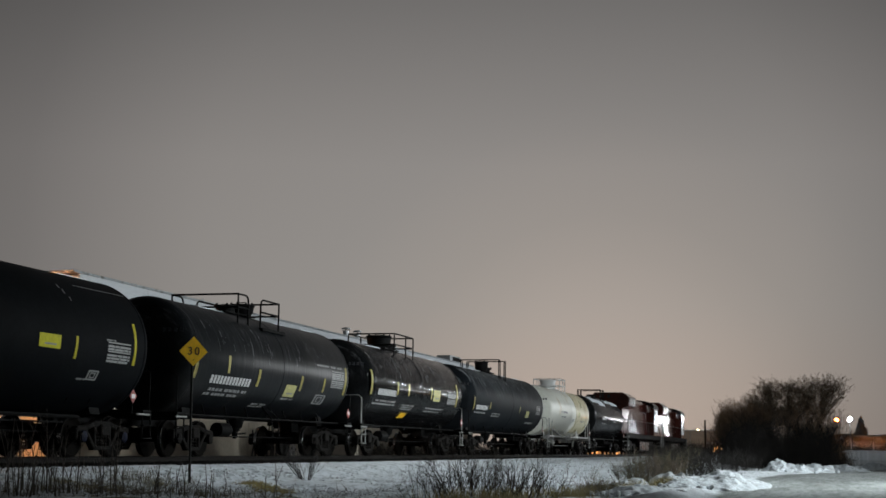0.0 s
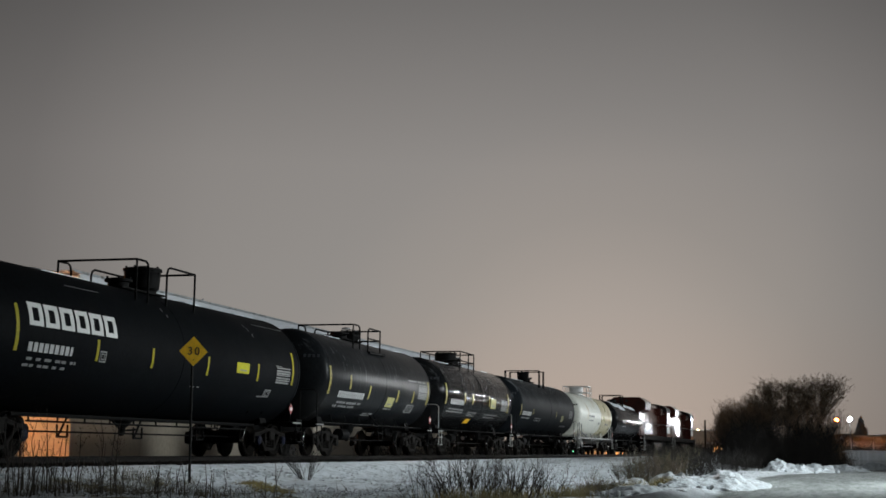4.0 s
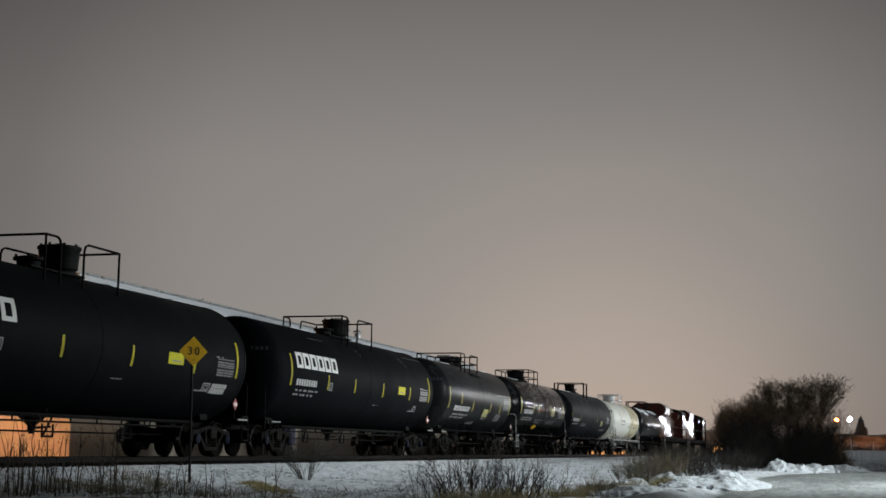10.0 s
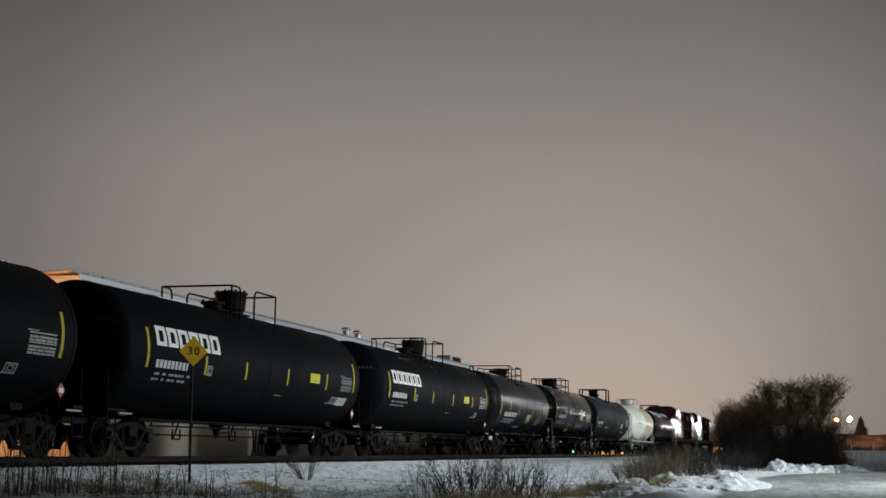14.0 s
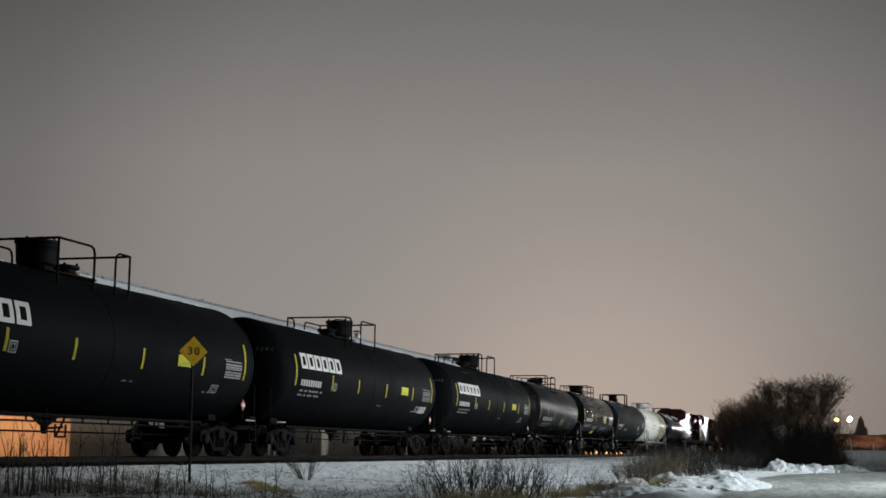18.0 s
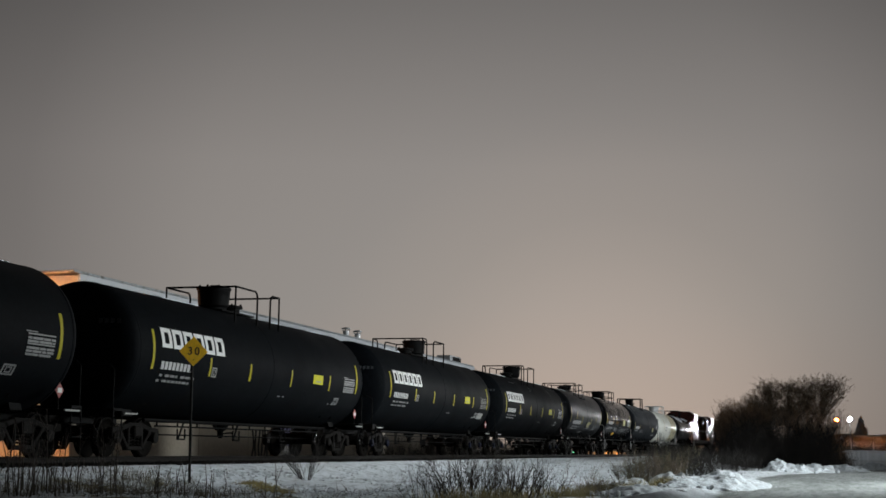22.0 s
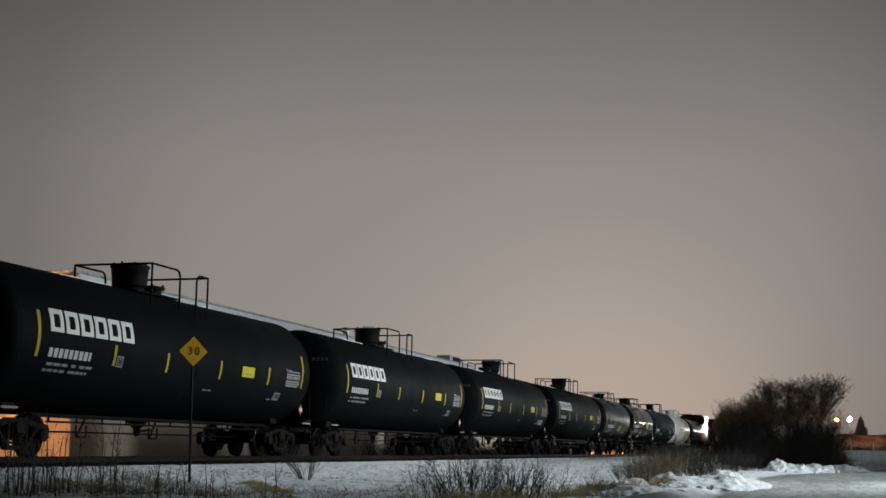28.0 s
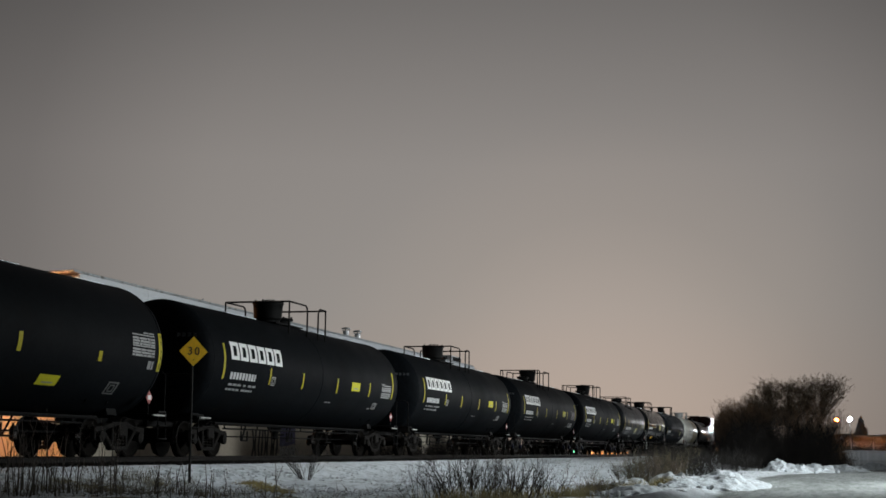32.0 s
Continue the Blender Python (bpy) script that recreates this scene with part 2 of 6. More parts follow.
# orange lamplight on the thicket, put into the twig colour
M["twig_orange"] = material("twig_orange", (0.19, 0.115, 0.065), 0.85, 0, 6, 0.35, 0.1)
M["dry_leaf"] = material("dry_leaf", (0.16, 0.11, 0.07), 0.8, 0, 6, 0.4, 0.1)
M["dry_grass"] = material("dry_grass", (0.24, 0.195, 0.075), 0.85, 0, 3, 0.35, 0.0)
M["dull_grass"] = material("dull_grass", (0.085, 0.073, 0.042), 0.85, 0, 3, 0.35, 0.0)
M["willow_stem"] = material("willow_stem", (0.12, 0.10, 0.055), 0.85, 0, 6, 0.35, 0.1)
M["bark"] = material("bark", (0.055, 0.042, 0.034), 0.9, 0, 14, 0.35, 0.3, None, 0, (3, 3, 0.6))
# paled and blued: haze and floodlight are put into the needle colour
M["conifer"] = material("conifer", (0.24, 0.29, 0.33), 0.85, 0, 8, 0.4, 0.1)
M["wood_pole"] = material("wood_pole", (0.075, 0.055, 0.042), 0.85, 0, 20, 0.35, 0.15, None, 0, (4, 4, 0.5))
M["fence_board"] = material("fence_board", (0.62, 0.62, 0.62), 0.7, 0, 10, 0.2, 0.06, (0.24, 0.23, 0.23), 0.05, (1, 1, 1), 0.8, 0.12)
M["galvanised"] = material("galvanised", (0.40, 0.41, 0.42), 0.45, 0.6, 20, 0.15, 0.03)
M["far_wall"] = material("far_wall", (0.34, 0.30, 0.265), 0.85, 0, 1.2, 0.08, 0.0, (0.28, 0.25, 0.22), 0.05)
M["lamp_white"] = glowing("lamp_white", (0.93, 0.97, 1.0), 260)
M["lamp_sodium"] = glowing("lamp_sodium", (1.0, 0.30, 0.06), 5)
M["lamp_small"] = glowing("lamp_small", (1.0, 0.72, 0.42), 14)
M["lamp_window"] = glowing("lamp_window", (1.0, 0.42, 0.13), 3.2)
M["lamp_green"] = glowing("lamp_green", (0.2, 1.0, 0.45), 4)


def snow_ground():
    """Snow, packed road, ballast and dead turf, told apart by the sheet's own cover values."""
    m = bpy.data.materials.new("snowy_ground")
    m.use_nodes = True
    n, l = m.node_tree.nodes, m.node_tree.links
    b = n["Principled BSDF"]
    tc = n.new("ShaderNodeTexCoord")

    def nz(scale, detail=5, rough=0.55, stretch=(1, 1, 1)):
        mp, t = n.new("ShaderNodeMapping"), n.new("ShaderNodeTexNoise")
        mp.inputs["Scale"].default_value = stretch
        t.inputs["Scale"].default_value, t.inputs["Detail"].default_value, t.inputs["Roughness"].default_value = scale, detail, rough
        l.new(tc.outputs["Object"], mp.inputs[0])
        l.new(mp.outputs[0], t.inputs[0])
        return t.outputs[0]

    def ramp(value, a, ca, c, cc):
        r = n.new("ShaderNodeValToRGB")
        r.color_ramp.elements[0].position, r.color_ramp.elements[0].color = a, (*ca, 1)
        r.color_ramp.elements[1].position, r.color_ramp.elements[1].color = c, (*cc, 1)
        l.new(value, r.inputs[0])
        return r.outputs[0]

    def mixed(f, a, c):
        x = n.new("ShaderNodeMix")
        x.data_type = "RGBA"
        l.new(f, x.inputs[0])
        l.new(a, x.inputs[6])
        l.new(c, x.inputs[7])
        return x.outputs[2]

    def mask(name, wobble):
        at, ad, mr = n.new("ShaderNodeAttribute"), n.new("ShaderNodeMath"), n.new("ShaderNodeMapRange")
        at.attribute_name = name
        ad.operation = "MULTIPLY_ADD"
        l.new(nz(wobble, 6, 0.65), ad.inputs[0])
        ad.inputs[1].default_value = 0.9
        l.new(at.outputs["Fac"], ad.inputs[2])
        mr.inputs[1].default_value, mr.inputs[2].default_value = 0.80, 1.05
        l.new(ad.outputs[0], mr.inputs[0])
        return mr.outputs[0]

    grain = nz(7, 8, 0.7)
    snow = ramp(nz(0.9, 6, 0.6), 0.3, (0.68, 0.73, 0.78), 0.7, (0.84, 0.89, 0.93))
    patchy = ramp(nz(4.2, 8, 0.75, (1.0, 0.5, 1)), 0.38, (0.20, 0.20, 0.19), 0.56, (0.84, 0.88, 0.92))
    half = n.new("ShaderNodeValue")
    half.outputs[0].default_value = 0.42
    snow = mixed(half.outputs[0], snow, patchy)
    road = ramp(nz(0.35, 6, 0.6, (1.6, 0.35, 1)), 0.35, (0.15, 0.16, 0.155), 0.65, (0.33, 0.35, 0.34))
    tracks = ramp(nz(2.4, 8, 0.7, (3.0, 0.22, 1)), 0.38, (0.13, 0.14, 0.14), 0.60, (0.44, 0.46, 0.46))
    road = mixed(half.outputs[0], road, tracks)
    # ballast tone carries the shade along the track
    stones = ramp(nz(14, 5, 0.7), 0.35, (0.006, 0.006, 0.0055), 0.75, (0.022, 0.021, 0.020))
    turf = ramp(nz(14, 6, 0.75, (1.0, 0.5, 1)), 0.34, (0.055, 0.046, 0.028), 0.68, (0.27, 0.23, 0.12))
    c = mixed(mask("road", 0.5), snow, road)
    c = mixed(mask("turf", 6.0), c, turf)
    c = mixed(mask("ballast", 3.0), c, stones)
    l.new(c, b.inputs["Base Color"])
    b.inputs["Roughness"].default_value = 0.85
    b.inputs["Specular IOR Level"].default_value = 0.08
    bp = n.new("ShaderNodeBump")
    bp.inputs["Strength"].default_value, bp.inputs["Distance"].default_value = 0.9, 0.06
    l.new(grain, bp.inputs["Height"])
    l.new(bp.outputs[0], b.inputs["Normal"])
    return m


M["ground"] = snow_ground()


# ---- mesh helpers ----
def obj(name, bm, mat, smooth=True, angle=35):
    me = bpy.data.meshes.new(name)
    bm.normal_update()
    bm.to_mesh(me)
    bm.free()
    me.materials.append(mat)
    if smooth:
        me.shade_smooth()
        me.set_sharp_from_angle(angle=radians(angle))
    return new(name, me)


def part(name, bm, mat, parent, label="", at=None):
    ob = obj(name, bm, mat)
    ob.parent = parent
    if at is not None:
        ob.matrix_basis = at
    if label:
        tagged(ob, label)
    return ob


def again(ob, parent, at):
    """One more piece on the same mesh."""
    o = new(ob.name.split(".")[0], ob.data)
    o.parent, o.matrix_basis = parent, at
    if "label" in ob:
        o["label"] = ob["label"]
    return o


def thing(name, label, category, at, group=""):
    e = new(name)
    e.empty_display_size = 0.3
    e.matrix_basis = at
    return tagged(e, label, category, group)


def box(bm, c, s, bevel=0.0, turn=None):
    """A box of size s at c; `turn` is a 3x3 matrix."""
    m = Matrix.Translation(c) @ (turn.to_4x4() if turn else Matrix()) @ Matrix.Diagonal((*s, 1))
    got = bmesh.ops.create_cube(bm, size=1, matrix=m)
    if bevel:
        edges = list({e for v in got["verts"] for e in v.link_edges})
        bmesh.ops.bevel(bm, geom=edges, offset=bevel, segments=1, affect="EDGES")
    return bm


def tube(bm, pts, r, n=8, r1=None, caps=True):
    """A round bar through the points, tapering to r1."""
    pts = [Vector(p) for p in pts]
    rings = []
    for i, p in enumerate(pts):
        d = (pts[min(i + 1, len(pts) - 1)] - pts[max(i - 1, 0)]).normalized()
        a = d.orthogonal().normalized() if not rings else (side - d * side.dot(d)).normalized()
        side = a
        b = d.cross(a)
        rad = r if r1 is None else r + (r1 - r) * i / (len(pts) - 1)
        rings.append([bm.verts.new(p + (a * math.cos(2 * math.pi * k / n) + b * math.sin(2 * math.pi * k / n)) * rad) for k in range(n)])
    for p, q in zip(rings, rings[1:]):
        for k in range(n):
            bm.faces.new((p[k], p[(k + 1) % n], q[(k + 1) % n], q[k]))
    if caps:
        bm.faces.new(rings[0][::-1])
        bm.faces.new(rings[-1])
    return bm


def spun(bm, profile, axis="Y", n=32, centre=(0, 0, 0)):
    """A body of revolution: profile of (along, radius)."""
    c = Vector(centre)
    rings = []
    for a, r in profile:
        ring = []
        for k in range(n):
            t = 2 * math.pi * k / n
            u, v = math.cos(t) * r, math.sin(t) * r
            ring.append(bm.verts.new(c + (Vector((u, a, v)) if axis == "Y" else Vector((a, u, v)) if axis == "X" else Vector((u, v, a)))))
        rings.append(ring)
    for p, q in zip(rings, rings[1:]):
        for k in range(n):
            bm.faces.new((p[k], p[(k + 1) % n], q[(k + 1) % n], q[k]))
    bm.faces.new(rings[0][::-1])
    bm.faces.new(rings[-1])
    bmesh.ops.recalc_face_normals(bm, faces=bm.faces)
    return bm


def prism(bm, outline, a0, a1, axis="Y"):
    """A flat outline pushed along an axis: outline of (x, z) for Y, (y, z) for X, (x, y) for Z."""
    def at(u, v, w):
        return (u, w, v) if axis == "Y" else (w, u, v) if axis == "X" else (u, v, w)
    a = [bm.verts.new(at(u, v, a0)) for u, v in outline]
    b = [bm.verts.new(at(u, v, a1)) for u, v in outline]
    bm.faces.new(a)
    bm.faces.new(b[::-1])
    for i in range(len(a)):
        j = (i + 1) % len(a)
        bm.faces.new((a[i], b[i], b[j], a[j]))
    bmesh.ops.recalc_face_normals(bm, faces=bm.faces)
    return bm


def decal(bm, R, Hc, y0, y1, a0, a1, lift=0.006):
    """A thin curved plate on the barrel's side: along y0..y1, at angles a0..a1 above the middle (degrees)."""
    ny, na = 1, max(2, int(abs(a1 - a0) / 5) + 1)
    grid = []
    for r in (R + 0.0005, R + lift):
        for j in range(na + 1):
            t = radians(a0 + (a1 - a0) * j / na)
            for y in (y0, y1):
                grid.append(bm.verts.new((math.cos(t) * r, y, Hc + math.sin(t) * r)))
    m = (na + 1) * 2
    for j in range(na):
        o = m + 2 * j
        bm.faces.new((grid[o], grid[o + 1], grid[o + 3], grid[o + 2]))
        for s in (0, 1):
            bm.faces.new((grid[2 * j + s], grid[2 * j + 2 + s], grid[m + 2 * j + 2 + s], grid[m + 2 * j + s]))
    for j in (0, na):
        bm.faces.new((grid[2 * j], grid[2 * j + 1], grid[m + 2 * j + 1], grid[m + 2 * j]))
    bmesh.ops.recalc_face_normals(bm, faces=bm.faces)
    return bm


B = bmesh.new


# ---- ground: one sheet to the horizon ----
def road_edge(y):
    """x of the packed road's left edge; far on it bends away to the right."""
    if y < 62:
        return -2.6 + 0.6 * math.sin(y * 0.11)
    return -2.0 + 0.16 * (y - 62) + 0.0010 * (y - 62) ** 2


def smooth_step(a, b, v):
    t = min(max((v - a) / (b - a), 0.0), 1.0)
    return t * t * (3 - 2 * t)


def ground_z(x, y):
    d = x - TRACK_X
    z = -0.62
    # bank under the track, falling on both sides
    near = smooth_step(4.2, 2.0, d) if d > 0 else smooth_step(-4.4, -2.2, d)
    z += near * 0.49
    z += 0.10 * smooth_step(8.0, 4.2, d) * smooth_step(-8, -4.2, d) * (1 - near)
    # the snow between track and road rises to the far end
    if 2.0 < d < 14:
        z += 0.34 * smooth_step(42, 75, y) * smooth_step(14, 9, d) * smooth_step(2.0, 4.0, d)
        amp = smooth_step(2.6, 4.5, d)
        z += amp * (0.10 * noise.noise((x * 0.45, y * 0.22, 3.1)) + 0.05 * noise.noise((x * 1.3, y * 0.8, 7.7)) + 0.05 * noise.noise((x * 2.6, y * 1.9, 4.2)))
    # ploughed-off ridge along the road
    e = x - road_edge(y)
    if y < 150 and -3.0 < e < 0.8:
        z += 0.16 * math.exp(-((e + 0.7) / 0.6) ** 2) * (0.6 + 0.9 * noise.noise((x * 0.9, y * 0.5, 1.3)))
    if e > 0.3:
        z += 0.012 * noise.noise((x * 2.2, y * 0.7, 5.0))
    # embankment behind the fence
    if y > 150:
        z += 6.95 * smooth_step(400, 427, y) * smooth_step(-10.6, 0, x) * smooth_step(555, 495, y) * (0.92 + 0.16 * noise.noise((x * 0.15, y * 0.05, 2.2)))
    if abs(x) > 300 or y > 600 or y < -200:
        z = min(z, -0.6)
    return z


def axis_steps(stops):
    out = []
    for a, b, step in stops:
        k = max(1, round((b - a) / step))
        out += [a + (b - a) * i / k for i in range(k)]
    return out + [stops[-1][1]]


def make_ground():
    xs = axis_steps(((-3000, -300, 450), (-300, -60, 30), (-60, -22, 3), (-22, 6, 0.22), (6, 30, 2), (30, 150, 12), (150, 3000, 475)))
    ys = axis_steps(((-3000, -100, 480), (-100, 10, 10), (10, 60, 0.3), (60, 115, 0.7), (115, 390, 6), (390, 450, 2.5), (450, 600, 20), (600, 4000, 425)))
    verts = [(x, y, ground_z(x, y)) for y in ys for x in xs]
    w = len(xs)
    faces = [(j * w + i, j * w + i + 1, (j + 1) * w + i + 1, (j + 1) * w + i) for j in range(len(ys) - 1) for i in range(w - 1)]
    me = bpy.data.meshes.new("ground")
    me.from_pydata(verts, [], faces)
    me.materials.append(M["ground"])
    me.shade_smooth()
    road, ballast, turf = [], [], []
    for x, y, z in verts:
        d = x - TRACK_X
        e = x - road_edge(y)
        road.append(smooth_step(-0.3, 0.9, e) if y < 160 else 0.0)
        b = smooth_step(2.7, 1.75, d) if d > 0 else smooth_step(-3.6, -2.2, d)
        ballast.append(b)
        t = 0.0
        if d > 3.0 and e < -0.5 and y < 60:
            t = 0.08 + 0.45 * noise.noise((x * 0.9, y * 0.5, 11.0)) + 0.30 * noise.noise((x * 2.7, y * 1.4, 5.0))
            t += 0.34 * smooth_step(27, 21.5, y - 0.5 * (x + 13)) * smooth_step(-8.5, -11.0, x)
            t += 0.34 * math.exp(-((x + 13.3) / 0.55) ** 2 - ((y - 25.4) / 1.6) ** 2)
            # the flattened yellow strip, and the grass round the bushes
            u = (y - 24.0) / 5.6
            if -0.4 < u < 1.0:
                t += 0.75 * math.exp(-((x + 9.75 + 3.1 * u) / 0.22) ** 2)
            t += 0.26 * math.exp(-((x + 5.9) / 1.2) ** 2 - ((y - 26.0) / 3.6) ** 2)
            t += 0.40 * math.exp(-((x + 4.9) / 0.9) ** 2 - ((y - 31) / 3.0) ** 2)
            t -= 0.7 * smooth_step(-5.0, -4.2, x)
            t -= 0.5 * smooth_step(-8, -10.5, x) * smooth_step(29, 33, y)
        if y > 396 and x > -12:
            t = 0.55 + 0.3 * noise.noise((x * 0.3, y * 0.2, 1.0))
        turf.append(min(max(t, 0.0), 1.0))
    for name, values in (("road", road), ("ballast", ballast), ("turf", turf)):
        me.attributes.new(name, "FLOAT", "POINT").data.foreach_set("value", values)
    g = new("ground", me)
    return tagged(g, "snow-covered ground with packed road and dead turf", "ground", kind="structure")


make_ground()


# ---- track ----
def make_track():
    rail_line = thing("track", "dark steel railway track on timber ties and ballast", "railway track", pose(TRACK_X, 0, 0))
    rail_line["kind"] = "structure"
    prof = ((-0.07, -0.175), (0.07, -0.175), (0.07, -0.155), (0.012, -0.14), (0.012, -0.045), (0.036, -0.035), (0.036, -0.004), (0.028, 0.0), (-0.028, 0.0),
            (-0.036, -0.004), (-0.036, -0.035), (-0.012, -0.045), (-0.012, -0.14), (-0.07, -0.155))
    for side in (0.7535, -0.7535):
        part("rail", prism(B(), prof, -60, 420), M["rail_steel"], rail_line, "worn steel rail", pose(side, 0, 0))
    bm = box(B(), (0, 0, 0), (2.6, 0.22, 0.17), 0.012)
    first = part("tie", bm, M["tie_wood"], rail_line, "", pose(0, 14, -0.262))
    for i in range(1, 260):
        again(first, rail_line, pose(random.uniform(-0.03, 0.03), 14 + i * 0.53, -0.262 + random.uniform(-0.01, 0.006), 0, 0, random.uniform(-1, 1)))
    # loose stones of the shoulder nearest the camera
    vs, fs = [], []
    for _ in range(9000):
        y = 16 + 70 * random.random() ** 1.4
        x = random.choice((1, 1, 1, -1)) * random.uniform(1.0, 2.35) if random.random() < 0.8 else random.uniform(-0.65, 0.65)
        s = random.uniform(0.018, 0.045)
        z = ground_z(TRACK_X + x, y) + s * 0.4
        o = len(vs)
        for dx, dy, dz in ((1, 0, 0), (-1, 0, 0), (0, 1, 0), (0, -1, 0), (0, 0, 1), (0, 0, -1)):
            k = s * random.uniform(0.7, 1.3)
            vs.append((x + dx * k, y + dy * k, z + dz * k * 0.8))
        fs += [(o + a, o + b, o + c) for a, b, c in ((0, 2, 4), (2, 1, 4), (1, 3, 4), (3, 0, 4), (2, 0, 5), (1, 2, 5), (3, 1, 5), (0, 3, 5))]
    me = bpy.data.meshes.new("ballast_stones")
    me.from_pydata(vs, [], fs)
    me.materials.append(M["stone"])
    o = new("ballast_stones", me)
    o.parent = rail_line
    tagged(o, "crushed stone with a little snow, near black for the track's shade", kind="stuff")


make_track()


# ---- warehouse behind the track ----
WALL_X, WALL_Y0, WALL_Y1, ROOF_Z = -30.0, 51.0, 117.0, 7.40


def make_warehouse():
    w = thing("warehouse", "long low warehouse with tan walls and a pale metal fascia", "warehouse", pose(WALL_X, WALL_Y0, -0.6))
    h = ROOF_Z + 0.6
    length, depth = WALL_Y1 - WALL_Y0, 45.0
    part("wall", box(B(), (-depth / 2 - 0.05, length / 2, h / 2 - 0.1), (depth - 0.3, length - 0.3, h - 0.4)), M["wall_tan"], w)
    # wall panels along the side, with shadow joints
    ph = h - 2.3
    bm = box(B(), (0, 0, 0), (0.12, 5.96, ph), 0.012)
    p0 = part("panel", bm, M["wall_tan"], w, "", pose(-0.06, 3.0, ph / 2))
    n = int(length / 6)
    for i in range(1, n):
        again(p0, w, pose(-0.06 + random.uniform(-0.004, 0.004), 3.0 + 6 * i, ph / 2))
    # pale fascia
    bm = B()
    box(bm, (0, 0, 0), (0.10, 5.98, 2.05), 0.006)
    f0 = part("fascia_panel", bm, M["fascia"], w, "pale metal fascia panel", pose(0.03, 3.0, h - 1.15))
    for i in range(1, n):
        again(f0, w, pose(0.03, 3.0 + 6 * i, h - 1.15))
    part("coping", box(B(), (-0.05, length / 2 - 0.5, h - 0.07), (0.32, length, 0.10), 0.02), M["snow_dirty"], w, "snow-topped coping along the roof edge")
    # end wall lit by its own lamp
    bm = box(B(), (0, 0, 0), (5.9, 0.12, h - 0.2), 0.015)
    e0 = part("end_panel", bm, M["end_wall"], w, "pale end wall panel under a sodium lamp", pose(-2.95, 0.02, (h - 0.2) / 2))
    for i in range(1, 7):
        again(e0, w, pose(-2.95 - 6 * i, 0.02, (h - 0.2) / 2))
    part("roof", box(B(), (-depth / 2, length / 2, h + 0.0), (depth - 0.5, length - 0.5, 0.12), 0.02), M["roof_metal"], w)
    bm = B()
    box(bm, (0, -0.12, 0), (0.34, 0.22, 0.26), 0.03)
    wl_ = part("wall_lamp", bm, M["steel_black"], w, "small sodium wall lamp", pose(-4.5, -5.45, 7.15))
    box(bm2 := B(), (0, 0, 0), (0.26, 0.16, 0.05), 0.01)
    part("lens", bm2, M["lamp_sodium"], wl_, "", pose(0, -0.12, -0.16))
    part("bracket", tube(B(), ((-4.5, 0.0, 7.0), (-4.5, -2.4, 7.45), (-4.5, -5.5, 7.3)), 0.035), M["steel_black"], w)
    # two roof vents, a wind cowl, a roof box
    for y in (35.5, 37.8):
        v = tube(B(), ((0, 0, 0), (0, 0, 0.50)), 0.19, 14)
        vent = part("vent", v, M["galvanised"], w, "galvanised roof vent with a cap", pose(-0.9, y, h))
        part("cap", spun(B(), ((0.60, 0.30), (0.66, 0.29), (0.71, 0.10)), "Z", 14), M["galvanised"], vent)
        for k in range(4):
            a = math.pi / 2 * k + 0.4
            part("stay", tube(B(), ((0.16 * math.cos(a), 0.16 * math.sin(a), 0.36), (0.25 * math.cos(a), 0.25 * math.sin(a), 0.62)), 0.03, 5), M["galvanised"], vent)
    part("vent_pipe", tube(B(), ((0, 0, 0), (0, 0, 0.22), (0, 0.16, 0.30)), 0.05, 8), M["galvanised"], w, "bent roof pipe", pose(-0.7, 13.2, h - 0.08))
    rb = part("roof_unit", box(B(), (0, 0, 0.3), (1.2, 3.4, 0.6), 0.04), M["roof_metal"], w, "grey roof ventilation unit", pose(-1.3, 62.6, h))
    part("grille", box(B(), (0.63, 0.2, 0.3), (0.03, 2.6, 0.36), 0.01), M["steel_black"], rb)
    # faded painting on the wall: a blue panel, dark strokes; the pale patch is painted-on light
    def daub(mat, y0, y1, z0, z1, label, ragged=0.12):
        n, rng = 7, random.Random(int(y0 * 10))
        up = [(y0 + (y1 - y0) * i / n, z1 + rng.uniform(-ragged, ragged)) for i in range(n + 1)]
        lo = [(y0 + (y1 - y0) * i / n + rng.uniform(-ragged, ragged) * 0.5, z0 + rng.uniform(-ragged, ragged)) for i in range(n + 1)]
        part("wall_painting", prism(B(), up + lo[::-1], 0.008, 0.014, "X"), M[mat], w, label)
    daub("graffiti_blue", 22.4, 24.7, 0.95, 2.2, "dark blue painted panel")
    daub("graffiti_white", 22.4, 24.7, 0.35, 0.9, "pale patch of lamplight painted on the wall")
    rng = random.Random(8)
    for i in range(9):
        y = 18.5 + i * 0.42
        pts = [(0.012, y + rng.uniform(-0.08, 0.08), 0.3), (0.012, y + rng.uniform(-0.1, 0.2), 0.9), (0.012, y + rng.uniform(-0.05, 0.25), 1.75)]
        part("painted_stroke", tube(B(), pts, 0.07, 4), M["graffiti_dark"], w)
    # snow drift along the foot of the wall
    vs, fs = [], []
    for i in range(111):
        y = i * 0.6
        k = 0.07 + 0.14 * noise.noise((y * 0.5, 0, 4.0))
        vs += [(0.02, y, k), (0.7, y, k * 0.7), (1.6, y, -0.12)]
        if i:
            o = 3 * i
            fs += [(o - 3, o - 2, o + 1, o), (o - 2, o - 1, o + 2, o + 1)]
    me = bpy.data.meshes.new("snow_drift")
    me.from_pydata(vs, [], fs)
    me.shade_smooth()
    me.materials.append(M["snow_cap"])
    o = new("snow_drift", me)
    o.matrix_basis = pose(WALL_X, WALL_Y0, -0.45)
